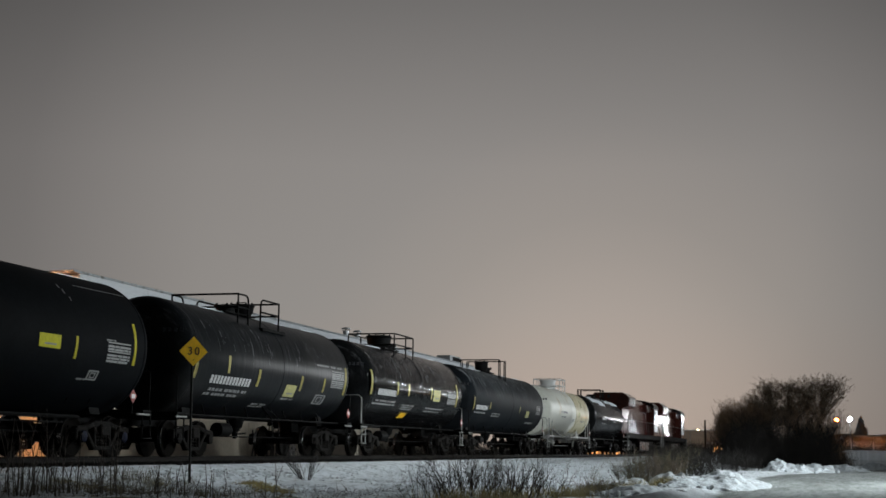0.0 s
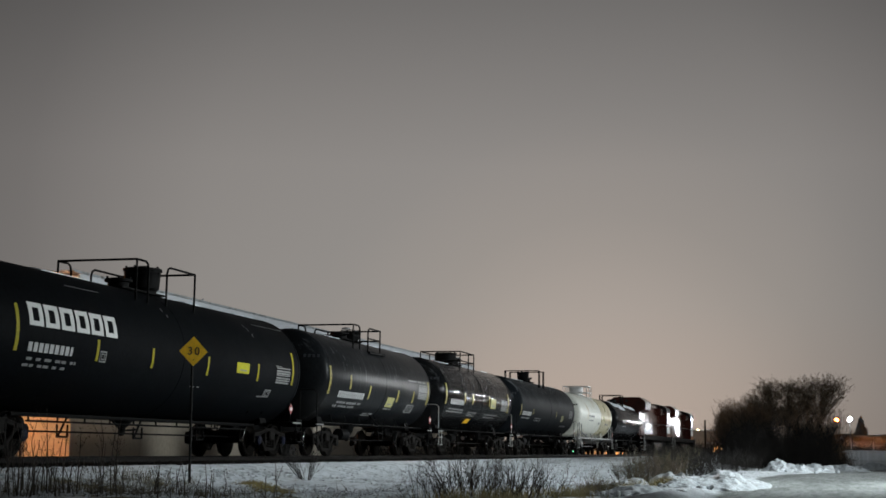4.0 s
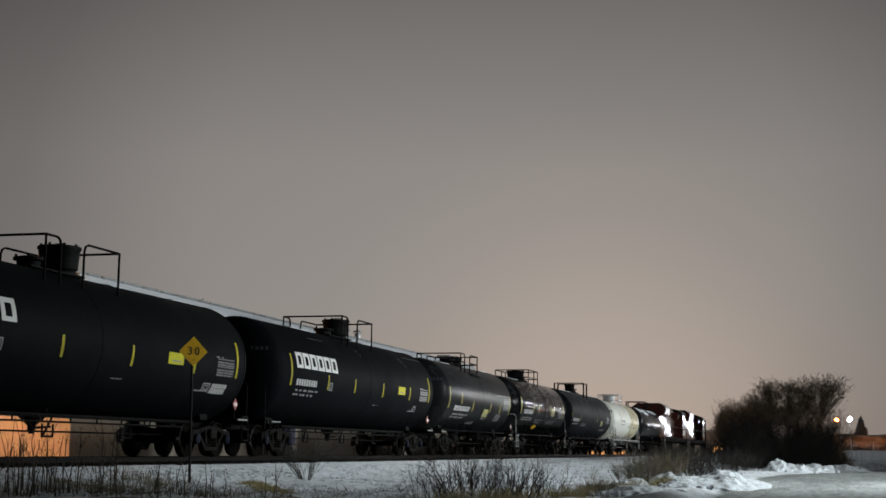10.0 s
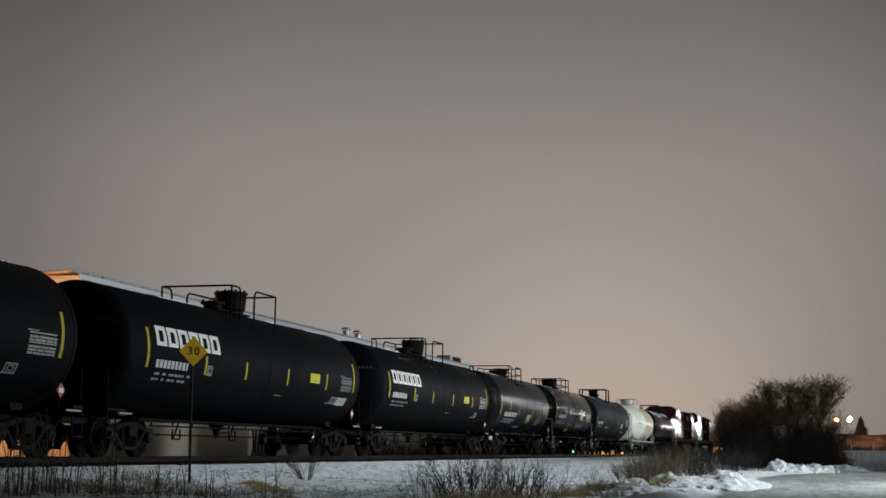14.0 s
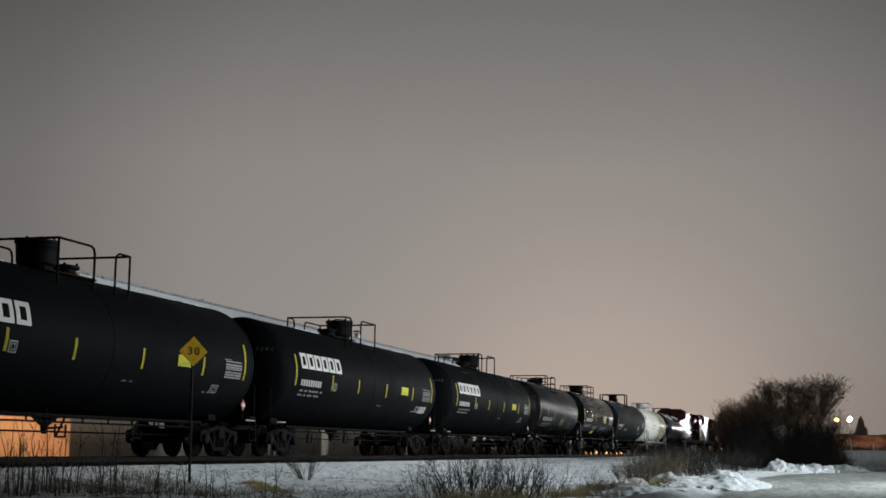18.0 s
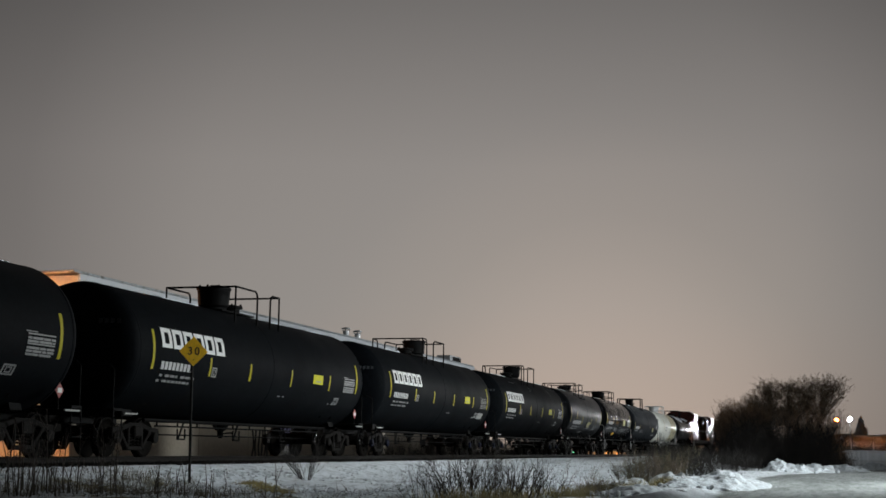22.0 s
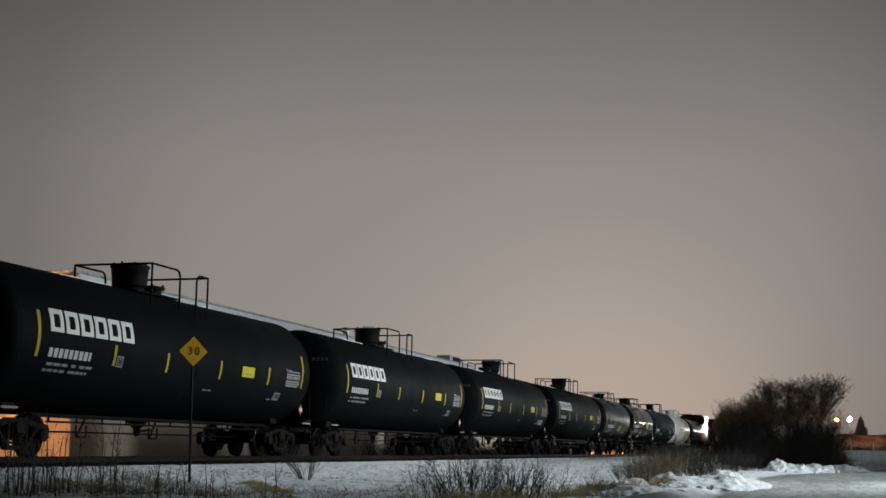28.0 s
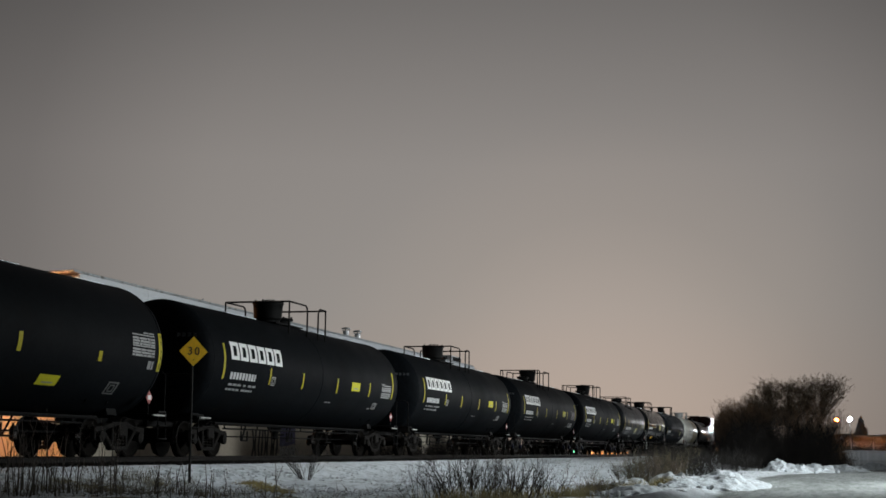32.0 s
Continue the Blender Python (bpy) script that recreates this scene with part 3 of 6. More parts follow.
    tagged(o, "low snow drift along the warehouse wall", "snow drift", kind="structure")


make_warehouse()


# ---- train ----
TRAIN = []      # (thing, y at the start)


def wheelset(parent, y, r=0.457):
    bm = B()
    spun(bm, ((-1.12, 0.06), (-1.05, 0.075), (-0.80, 0.085), (0.80, 0.085), (1.05, 0.075), (1.12, 0.06)), "X", 10)
    for s in (1, -1):
        prof = [(0.685, r + 0.026), (0.712, r + 0.024), (0.722, r), (0.82, r - 0.006), (0.83, r - 0.05), (0.80, r - 0.09), (0.775, r * 0.6), (0.79, 0.15), (0.85, 0.13), (0.86, 0.085)]
        prof = [(s * a, q) for a, q in prof]
        spun(bm, prof if s > 0 else prof[::-1], "X", 26)
        spun(bm, ((s * 0.67, r + 0.02), (s * 0.69, r + 0.02)) if s > 0 else ((-0.69, r + 0.02), (-0.67, r + 0.02)), "X", 26)
        # three cast marks on the wheel face, so that its turning shows
        for k in range(3):
            a = 2 * math.pi * k / 3
            box(bm, (s * 0.80, 0.25 * math.cos(a), 0.25 * math.sin(a)), (0.025, 0.05, 0.05))
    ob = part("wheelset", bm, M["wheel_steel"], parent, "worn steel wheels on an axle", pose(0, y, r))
    for s in (1, -1):
        band = ((s * 0.726, r + 0.002), (s * 0.815, r - 0.003), (s * 0.822, r - 0.012))
        tb = spun(B(), band if s > 0 else band[::-1], "X", 26)
        bmesh.ops.delete(tb, geom=[f for f in tb.faces if len(f.verts) > 4], context="FACES")
        part("tread", tb, M["tread"], ob, "polished steel wheel tread")
    return ob


def truck(parent, y, cap="truck_iron"):
    """A two-axle bogie: bolster with springs, two cast side frames with bearing caps; the wheelsets belong to the car."""
    bm = box(B(), (0, 0, 0.60), (2.3, 0.36, 0.26), 0.03)
    spun(bm, ((0.72, 0.24), (0.84, 0.24)), "Z", 12)
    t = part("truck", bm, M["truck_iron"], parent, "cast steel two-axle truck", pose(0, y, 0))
    for s in (1, -1):
        f = B()
        # the frame as bars round its openings: top chord, bottom chord, two posts, two slants, two jaws
        def bar(p, q, w, th=0.15):
            p, q = Vector((0, *p)), Vector((0, *q))
            d = q - p
            ang = math.atan2(d.z, d.y)
            box(f, (p + q) / 2, (th, d.length + w * 0.8, w), 0.02, Matrix.Rotation(ang, 3, "X"))
        bar((-0.66, 0.66), (-0.34, 0.73), 0.11)
        bar((-0.34, 0.74), (0.34, 0.74), 0.12)
        bar((0.34, 0.73), (0.66, 0.66), 0.11)
        bar((-1.06, 0.62), (-0.64, 0.65), 0.12)
        bar((0.64, 0.65), (1.06, 0.62), 0.12)
        bar((-0.34, 0.21), (0.34, 0.21), 0.10)
        bar((-0.70, 0.58), (-0.34, 0.22), 0.10)
        bar((0.34, 0.22), (0.70, 0.58), 0.10)
        bar((-0.32, 0.26), (-0.32, 0.70), 0.09)
        bar((0.32, 0.26), (0.32, 0.70), 0.09)
        for e in (-1, 1):
            bar((e * 1.10, 0.42), (e * 1.10, 0.60), 0.09)
        part("side_frame", f, M["truck_iron"], t, "", pose(s * 1.0, 0, 0))
        for e in (-1, 1):
            part("bearing_cap", spun(B(), ((s * 0.06, 0.13), (s * 0.13, 0.125), (s * 0.15, 0.07)) if s > 0 else ((-0.15, 0.07), (-0.13, 0.125), (-0.06, 0.13)), "X", 12),
                 M[cap], t, "blue bearing cap" if cap == "cap_blue" else "", pose(s * 1.0, e * 0.89, 0.457))
        sp = B()
        for k in (-0.18, 0.0, 0.18):
            for z in range(4):
                spun(sp, ((0.28 + z * 0.07, 0.055), (0.305 + z * 0.07, 0.075), (0.33 + z * 0.07, 0.055)), "Z", 8, (0, k, 0))
        part("springs", sp, M["truck_iron"], t, "", pose(s * 1.0, 0, 0))
    for e in (-1, 1):
        wheelset(parent, y + e * 0.89)
    return t


def coupler(parent, y, s):
    bm = box(B(), (0, 0, 0.87), (0.20, 0.9, 0.20), 0.02)
    box(bm, (0, 0, 0.66), (0.16, 0.5, 0.2), 0.02)
    box(bm, (0.02, s * 0.44, 0.87), (0.32, 0.26, 0.32), 0.05)
    tube(bm, ((-0.3, 0.1 * s, 0.75), (-0.34, 0.45 * s, 0.45), (-0.24, 0.75 * s, 0.4)), 0.03, 6)
    return part("coupler", bm, M["truck_iron"], parent, "", pose(0, y, 0))


def markings(car, R, Hc, rows):
    """Marks on the camera's side: kind, y0, y1, angle0, angle1. Those of the shorter, older cars are faded."""
    old = R < 1.55
    for kind, y0, y1, a0, a1 in rows:
        if kind == "bar":
            part("reflector_strip", decal(B(), R, Hc, y0, y1, a0, a1), M["yellow_faded" if old else "yellow_tape"], car, "faded yellow strip" if old else "yellow reflective strip")
        elif kind == "label":
            lab = part("warning_label", decal(B(), R, Hc, y0, y1, a0, a1), M["yellow_pale" if old else "yellow_label"], car, "yellow warning label with a line of print")
            w = y1 - y0
            part("print", decal(B(), R, Hc, y0 + w * 0.25, y1 - w * 0.2, a1 + (a0 - a1) * 0.22, a1 + (a0 - a1) * 0.36, 0.009), M["dim_mark"], lab)
        elif kind in ("data", "worn_data"):
            bm = B()
            n = max(4, int(abs(a0 - a1) / 2.1))
            step = (a0 - a1) / n
            for i in range(n):
                top = a0 - i * step
                if i in (0, n // 2):
                    decal(bm, R, Hc, y0, y1, top, top - step * 0.45)
                else:
                    u = y0
                    while u < y1 - 0.05:
                        v = min(u + random.uniform(0.12, 0.5), y1)
                        decal(bm, R, Hc, u, v, top - step * 0.1, top - step * 0.82)
                        u = v + 0.035
            tagged(part("data_panel", bm, M["grey_mark" if kind == "data" else "worn_mark"], car, "panel of small unreadable print"), kind="stuff")
        elif kind in ("words", "fine"):
            bm = B()
            u = y0
            while u < y1 - 0.04:
                v = min(u + (random.uniform(0.11, 0.26) if kind == "fine" else 0.135), y1)
                if kind == "words":
                    part("letter_bar", decal(B(), R, Hc, u, v, a0, a1), M["soft_mark"], car, "pale painted bar of lettering")
                else:
                    decal(bm, R, Hc, u, v, a0, a1)
                u = v + (random.choice((0.04, 0.05, 0.16)) if kind == "fine" else 0.062)
            if kind == "fine":
                tagged(part("small_print", bm, M["dim_mark"], car, "small print as plain bars"), kind="stuff")
        elif kind == "logo":
            # six plain white blocks, each with a slot
            w, g = (y1 - y0) / 6, 0.085
            for i in range(6):
                u, v = y0 + i * w + g / 2, y0 + (i + 1) * w - g / 2
                da, t = (a0 - a1), 0.14
                bm = B()
                decal(bm, R, Hc, u, v, a0, a0 - da * 0.22)
                decal(bm, R, Hc, u, u + t, a0 - da * 0.22, a1 + da * 0.20)
                decal(bm, R, Hc, v - t, v, a0 - da * 0.22, a1 + da * 0.20)
                decal(bm, R, Hc, u, v, a1 + da * 0.20, a1)
                part("emblem_block", bm, M["white_mark"], car, "white block of the owner's emblem")
        elif kind in ("frame", "worn_frame"):
            bm = B()
            decal(bm, R, Hc, y0, y1, a0, a0 - 1.2)
            decal(bm, R, Hc, y0, y1, a1 + 1.2, a1)
            w = (y1 - y0) * 0.11
            for u in (y0, y1 - w):
                decal(bm, R, Hc, u, u + w, a0 - 1.2, a1 + 1.2)
            h, m = (a0 - a1) * 0.22, (y1 - y0) * 0.26
            decal(bm, R, Hc, y0 + m, y1 - m, a0 - h, a0 - h - 0.8)
            decal(bm, R, Hc, y0 + m, y1 - m, a1 + h + 0.8, a1 + h)
            for u in (y0 + m, y1 - m - w * 0.6):
                decal(bm, R, Hc, u, u + w * 0.6, a0 - h - 0.8, a1 + h + 0.8)
            part("inspection_frame", bm, M["grey_mark" if kind == "frame" else "worn_mark"], car, "pale outlined inspection box")
        elif kind == "plate":
            part("notice_plate", decal(B(), R, Hc, y0, y1, a0, a1), M["plate_mark"], car, "pale blank notice plate")
        elif kind == "scuff":
            part("scuff", decal(B(), R, Hc, y0, y1, a0, a1, 0.004), M["streak_mark"], car, "thin pale scrape in the paint")
        elif kind == "streaks":
            # many thin runs down the barrel, from a0 down to about a1
            bm, rng = B(), random.Random(int(R * 100 + y1 * 7))
            for _ in range(34):
                u = rng.choice((rng.uniform(y0, y1), y0 + (y1 - y0) * rng.choice((0.1, 0.27, 0.42, 0.62, 0.78)) + rng.gauss(0, 0.25)))
                top = rng.uniform(a1 + 8, a0)
                ln = rng.uniform(2, 34) * rng.random() ** 1.5
                decal(bm, R, Hc, u, u + rng.choice((0.006, 0.01, 0.014, 0.03)), top, max(top - ln, a1), 0.003)
            tagged(part("frost_streaks", bm, M["streak_mark"], car, "pale runs of frost and dirt"), kind="stuff")
        elif kind == "flecks":
            bm, rng = B(), random.Random(int(R * 100 + y1 * 3))
            for _ in range(320):
                u, top = rng.uniform(y0, y1), a1 + (a0 - a1) * rng.random() ** 0.7
                decal(bm, R, Hc, u, u + rng.uniform(0.02, 0.12), top, top - rng.uniform(0.3, 1.4), 0.003)
            tagged(part("frost_flecks", bm, M["grey_mark"], car, "scattered flecks of frost"), kind="stuff")
        elif kind == "snow":
            part("frost_patch", decal(B(), R, Hc, y0, y1, a0, a1, 0.012), M["snow_cap"], car, "patch of frost on the upper side")
        elif kind == "cream":
            part("cream_band", decal(B(), R, Hc, y0, y1, a0, a1, 0.005), M["tank_cream"], car, "stained cream-coloured band")
        elif kind == "orange":
            part("hazard_patch", decal(B(), R, Hc, y0, y1, a0, a1), M["sign_yellow"], car, "orange-yellow hazard patch")


def platform(car, R, Hc, y0, y1, top, style, mat, half=1.04, back=0.6, front=1.5, housing_at=0.8, housing_r=0.46, housing_top=0.67, cover_at=-0.4, double=False):
    """Top fittings: deck, two guard rails (each a cross bar with side arms turned inwards), valve housing and bolted cover."""
    zt = Hc + R
    part("top_platform", box(B(), (0, (y0 + y1) / 2, zt - 0.01), (0.9, (y1 - y0) * 0.72, 0.05), 0.01), mat, car, "narrow steel walkway on the tank's top")
    r = 0.027

    def rail(pts, name="guard_rail"):
        part(name, tube(B(), pts, r, 8), mat, car)

    def down(x):
        return Hc + math.sqrt(max(R * R - x * x, 0.05)) - 0.05

    if style == "long":
        for y, s, arm in ((y0, 1, back), (y1, -1, front)):
            for x in (half, -half):
                rail(((x, y, down(x)), (x, y, top)), "rail_post")
                rail(((x, y, top), (x, y + s * (arm - 0.16), top), (x, y + s * (arm - 0.05), top - 0.05), (x, y + s * arm, top - 0.17), (x, y + s * arm, down(x))), "side_arm")
            rail(((-half, y, top), (half, y, top)))
            if double:
                rail(((-half, y, top - 0.36), (half, y, top - 0.36)), "middle_rail")
                for x in (half, -half):
                    rail(((x, y, top - 0.36), (x, y + s * arm, top - 0.36)), "middle_rail")
        if double:
            part("side_step", box(B(), (half - 0.1, y1 - 0.7, down(half) - 0.02), (0.55, 1.7, 0.09), 0.012), mat, car, "steel side step by the railing")
    else:
        for x in (half, -half):
            rail(((x, y0, down(x)), (x, y0, top - 0.05), (x, y0 + 0.06, top), (x, y1 - 0.06, top), (x, y1, top - 0.05), (x, y1, down(x))))
            rail(((x, y0, top - 0.4), (x, y1, top - 0.4)), "middle_rail")
            rail(((x, y0 + (y1 - y0) * 0.6, down(x)), (x, y0 + (y1 - y0) * 0.6, top)), "rail_post")
        for y in (y0, y1):
            rail(((-half, y, top), (half, y, top)))
            rail(((-half, y, top - 0.4), (half, y, top - 0.4)), "middle_rail")
    # valve housing with a bolted lid
    hz, k = zt + housing_top, housing_r
    hb = B()
    spun(hb, ((zt - 0.15, k * 0.80), (zt + 0.08, k * 0.80), (zt + 0.14, k * 0.93), (hz - 0.10, k * 1.0), (hz - 0.085, k * 1.06), (hz - 0.03, k * 1.06), (hz - 0.015, k * 0.96), (hz, k * 0.6)), "Z", 24, (0, housing_at, 0))
    housing = part("valve_housing", hb, mat, car, "round steel valve housing on the tank's top")
    first = None
    for n in range(8):
        a = math.pi / 4 * n
        at = pose(k * 0.9 * math.cos(a), housing_at + k * 0.9 * math.sin(a), hz + 0.005)
        if first is None:
            first = part("lid_bolt", box(B(), (0, 0, 0), (0.05, 0.05, 0.05), 0.008), mat, housing, "", at)
        else:
            again(first, housing, at)
    part("lid_handle", tube(B(), ((-0.12, housing_at, hz), (-0.12, housing_at, hz + 0.05), (0.12, housing_at, hz + 0.05), (0.12, housing_at, hz)), 0.013, 6), mat, housing)
    mb = B()
    spun(mb, ((zt - 0.1, 0.26), (zt + 0.16, 0.26), (zt + 0.18, 0.34), (zt + 0.24, 0.34), (zt + 0.28, 0.16)), "Z", 18, (0, cover_at, 0))
    cover = part("manway_cover", mb, mat, car, "bolted manway cover")
    for n in range(6):
        a = math.pi / 3 * n
        again(first, cover, pose(0.31 * math.cos(a), cover_at + 0.31 * math.sin(a), zt + 0.27)).name = "eye_bolt"


def tank_car(name, label, L, R, Hc, tank_mat, y0, marks, truck_at, style, pipes=True, ladder=False, frame_mat=None, rails=(-1.45, 1.65), rail_top=4.61, snow=True, steps=None, cap="truck_iron", **top):
    """A stub-sill tank wagon; origin at rail level under its middle."""
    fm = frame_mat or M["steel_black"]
    car = thing(name, label, "tank car", pose(TRACK_X, y0, 0), "tank cars of the train")
    lt = L - 1.5
    half, hd = lt / 2, 0.55
    prof = [(-half + hd - hd * math.sin(math.pi / 2 * k / 9), max(R * math.cos(math.pi / 2 * k / 9), 0.02)) for k in range(9, 0, -1)]
    prof += [(-half + hd, R), (-half * 0.3, R), (0, R), (half * 0.3, R), (half - hd, R)]
    prof += [(half - hd + hd * math.sin(math.pi / 2 * k / 9), max(R * math.cos(math.pi / 2 * k / 9), 0.02)) for k in range(1, 10)]
    part("tank", spun(B(), prof, "Y", 56, (0, 0, Hc)), tank_mat, car)
    # weld seams round the barrel
    for y in (-half + hd + 0.05, half * 0.02, half - hd - 0.05):
        part("weld_seam", spun(B(), ((y - 0.03, R - 0.01), (y - 0.015, R + 0.007), (y + 0.015, R + 0.007), (y + 0.03, R - 0.01)), "Y", 56, (0, 0, Hc)), tank_mat, car)
    if snow:
        for k, (u, v) in enumerate(((-half * 0.55, -half * 0.30), (half * 0.30, half * 0.42), (half * 0.70, half * 0.86))):
            vs = decal(B(), R, Hc, u, v, 74 + 2 * k, 96, 0.022)
            part("snow_patch", vs, M["snow_cap"], car, "thin patch of snow on the tank's top")
    # faint number bars on the tank's heads
    for k in range(4):
        x = 0.78 + 0.13 * k
        d = hd - hd * math.sqrt(1 - (x * x + 0.36) / (R * R))
        part("head_print", box(B(), (0, 0, 0), (0.09, 0.012, 0.11), 0.0), M["faint_mark"], car, "", pose(x, -(half - d + 0.012), Hc + 0.60, 16, 0, 22))
    # stub sills, saddles, end platforms, steps, grabs
    for s in (-1, 1):
        part("stub_sill", box(B(), (0, s * (L / 2 - 1.65), 0.92), (0.42, 2.4, 0.34), 0.02), fm, car)
        sad = B()
        a0 = math.asin(0.80 / R)
        pts = [(-0.85, 0.95), (0.85, 0.95)] + [(R * 1.005 * math.sin(a), Hc - R * 1.005 * math.cos(a)) for a in [a0 - 2 * a0 * k / 8 for k in range(9)]]
        prism(sad, pts, -0.22, 0.22)
        part("saddle", sad, fm, car, "", pose(0, s * truck_at, 0))
        ye = s * (L / 2 - 0.75)
        ep = B()
        box(ep, (0, ye, 1.06), (2.75, 0.42, 0.07), 0.012)
        box(ep, (0, ye + s * 0.18, 0.98), (2.75, 0.06, 0.18), 0.01)
        part("end_platform", ep, fm, car)
        for x in (1, -1):
            sb = B()
            # pale on the camera's side only; offsets chosen to fit its view
            box(sb, (x * 1.36, ye - (s * 0.05 if not pipes else 0.17 if s > 0 else -0.62), 0.985), (0.05, 0.60, 0.045), 0.010)
            part("side_sill", sb, M["pale_steel"] if x > 0 else fm, car, "pale edge of the end sill" if x > 0 else "")
            st = B()
            for yy in (ye - 0.2, ye + 0.2):
                tube(st, ((x * 1.36, yy, 1.02), (x * 1.36, yy, 0.42)), 0.018, 6)
            for zz in (0.44, 0.74):
                box(st, (x * 1.36, ye, zz), (0.10, 0.42, 0.03), 0.005)
            part("sill_step", st, steps if steps and x > 0 else fm, car)
            part("grab_rail", tube(B(), ((x * 1.33, ye + s * 0.16, 1.05), (x * 1.33, ye + s * 0.16, 1.95), (x * 1.22, ye + s * 0.16, 2.05), (x * 0.2, ye + s * 0.16, 2.05)), 0.018, 6), M["pale_steel"] if style != "long" else fm, car)
        coupler(car, s * (L / 2 - 0.35), s)
        truck(car, s * truck_at, cap)
    # placard holder at the forward end of the camera's side
    plate_y = L / 2 - (1.55 if pipes else 1.0)
    plh = part("placard_holder", tube(B(), ((1.40, plate_y, 0.98), (1.40, plate_y, 1.22)), 0.02, 6), fm, car)
    part("placard", box(B(), (1.42, plate_y, 1.38), (0.012, 0.23, 0.23), 0.0, Matrix.Rotation(radians(45), 3, "X")), M["red_mark"], plh, "red and white diamond placard")
    part("placard_band", box(B(), (1.43, plate_y, 1.38), (0.012, 0.16, 0.10)), M["white_mark"], plh)
    # long bottom rail under the tank's flank, struts, outlet and brake gear
    if pipes:
        a, b = -truck_at + 1.35, truck_at - 1.35
        zb = Hc - R + 0.03
        part("bottom_rail", tube(B(), ((0.85, a - 0.6, zb - 0.04), (0.85, b + 0.6, zb - 0.04)), 0.045, 8), fm, car)
        part("lower_rail", tube(B(), ((0.85, a, zb - 0.17), (0.85, b, zb - 0.17)), 0.022, 6), fm, car)
        k = 0
        y = a + 0.1
        while y < b:
            part("strut", tube(B(), ((0.85, y, zb - 0.02), (0.85, y, zb - 0.17)), 0.022, 6), fm, car)
            if k % 3 == 1:
                g = B()
                for d in (0.0, 0.42):
                    tube(g, ((0.85, y + d, zb - 0.22), (0.85, y + d, zb - 0.48)), 0.022, 6)
                tube(g, ((0.85, y, zb - 0.48), (0.85, y + 0.42, zb - 0.48)), 0.022, 6)
                tube(g, ((0.85, y + 0.05, zb - 0.46), (0.72, y + 0.62, zb - 0.03)), 0.026, 6)
                part("step_frame", g, fm, car)
            y += 1.12
            k += 1
    else:
        part("side_rail", tube(B(), ((1.05, -truck_at - 1.2, 1.06), (1.05, truck_at + 1.2, 1.06)), 0.03, 6), fm, car)
        for k in range(7):
            y = (k / 3 - 1) * (truck_at - 0.6)
            part("strut", tube(B(), ((1.05, y, 1.06), (0.92, y + 0.1, Hc - R * 0.78)), 0.022, 6), fm, car)
    o = B()
    spun(o, ((0.50, 0.05), (0.56, 0.08), (0.70, 0.09), (0.72, 0.15), (0.78, 0.15), (0.80, 0.20), (Hc - R + 0.05, 0.27)), "Z", 12, (0.15, -0.2, 0))
    for e in (-1, 1):
        tube(o, ((0.15, -0.2 + e * 0.62, Hc - R + 0.04), (0.15, -0.2 + e * 0.14, 0.70)), 0.03, 6)
    tube(o, ((0.15, -0.2, 0.62), (0.15, 0.55, 0.66)), 0.025, 6)
    part("bottom_outlet", o, fm, car)
    bc = B()
    spun(bc, ((-0.35, 0.05), (-0.33, 0.19), (0.33, 0.19), (0.35, 0.05)), "Y", 12, (0.72, 0, 0))
    part("brake_reservoir", bc, fm, car, "", pose(0 if not pipes else -0.95, -truck_at + 2.4, 0.72))
    part("brake_rod", tube(B(), ((0.35, -truck_at + 0.8, 0.55), (0.35, truck_at - 0.8, 0.55)), 0.02, 6), fm, car)
    if pipes:
        for s in (-1, 1):
            for k in (0.55, 1.5):
                y = s * (truck_at - k)
                part("gusset", tube(B(), ((1.02, y, Hc - R * 0.76), (0.62, y + s * 0.42, 1.05)), 0.028, 6), fm, car)
    if ladder:
        for yy in (-0.24, 0.24):
            part("ladder_side", tube(B(), ((0.95, yy, Hc - R * 0.72), (1.30, yy, 1.05), (1.34, yy, 0.52)), 0.02, 6), fm, car)
        rung = part("ladder_rung", tube(B(), ((0, -0.24, 0), (0, 0.24, 0)), 0.014, 6), fm, car, "", pose(1.34, 0, 0.54))
        for x, z in ((1.32, 0.80), (1.30, 1.05), (1.13, 1.26)):
            again(rung, car, pose(x, 0, z))
    platform(car, R, Hc, rails[0], rails[1], rail_top, style, M["white_mark"] if frame_mat else fm, **top)
    markings(car, R, Hc, marks)
    TRAIN.append((car, y0))
    return car


BIG = [("bar", -7.13, -7.02, 18, -16), ("logo", -6.70, -3.12, 21, 3.6), ("words", -6.64, -4.98, -8.4, -15.2), ("fine", -6.60, -4.75, -19.5, -21.6), ("fine", -6.66, -4.95, -24.5, -26.6),
       ("bar", -4.02, -3.92, 0.3, -16.4), ("frame", -3.86, -3.58, -8.0, -17.0), ("bar", -1.50, -1.40, 0.2, -16.5), ("fine", 0.85, 1.35, -28.4, -29.4), ("bar", 1.48, 1.58, 0.3, -17),
       ("label", 3.28, 4.08, -0.6, -10.8), ("bar", 4.66, 4.76, 0.6, -16.6), ("fine", 5.94, 6.34, 1.8, 0.9), ("data", 6.02, 7.02, 0.2, -16.5), ("bar", 7.18, 7.29, 18.2, -16.5),
       ("frame", 5.46, 5.88, -24.0, -32.5), ("fine", 5.10, 5.45, -31.5, -33.0)]
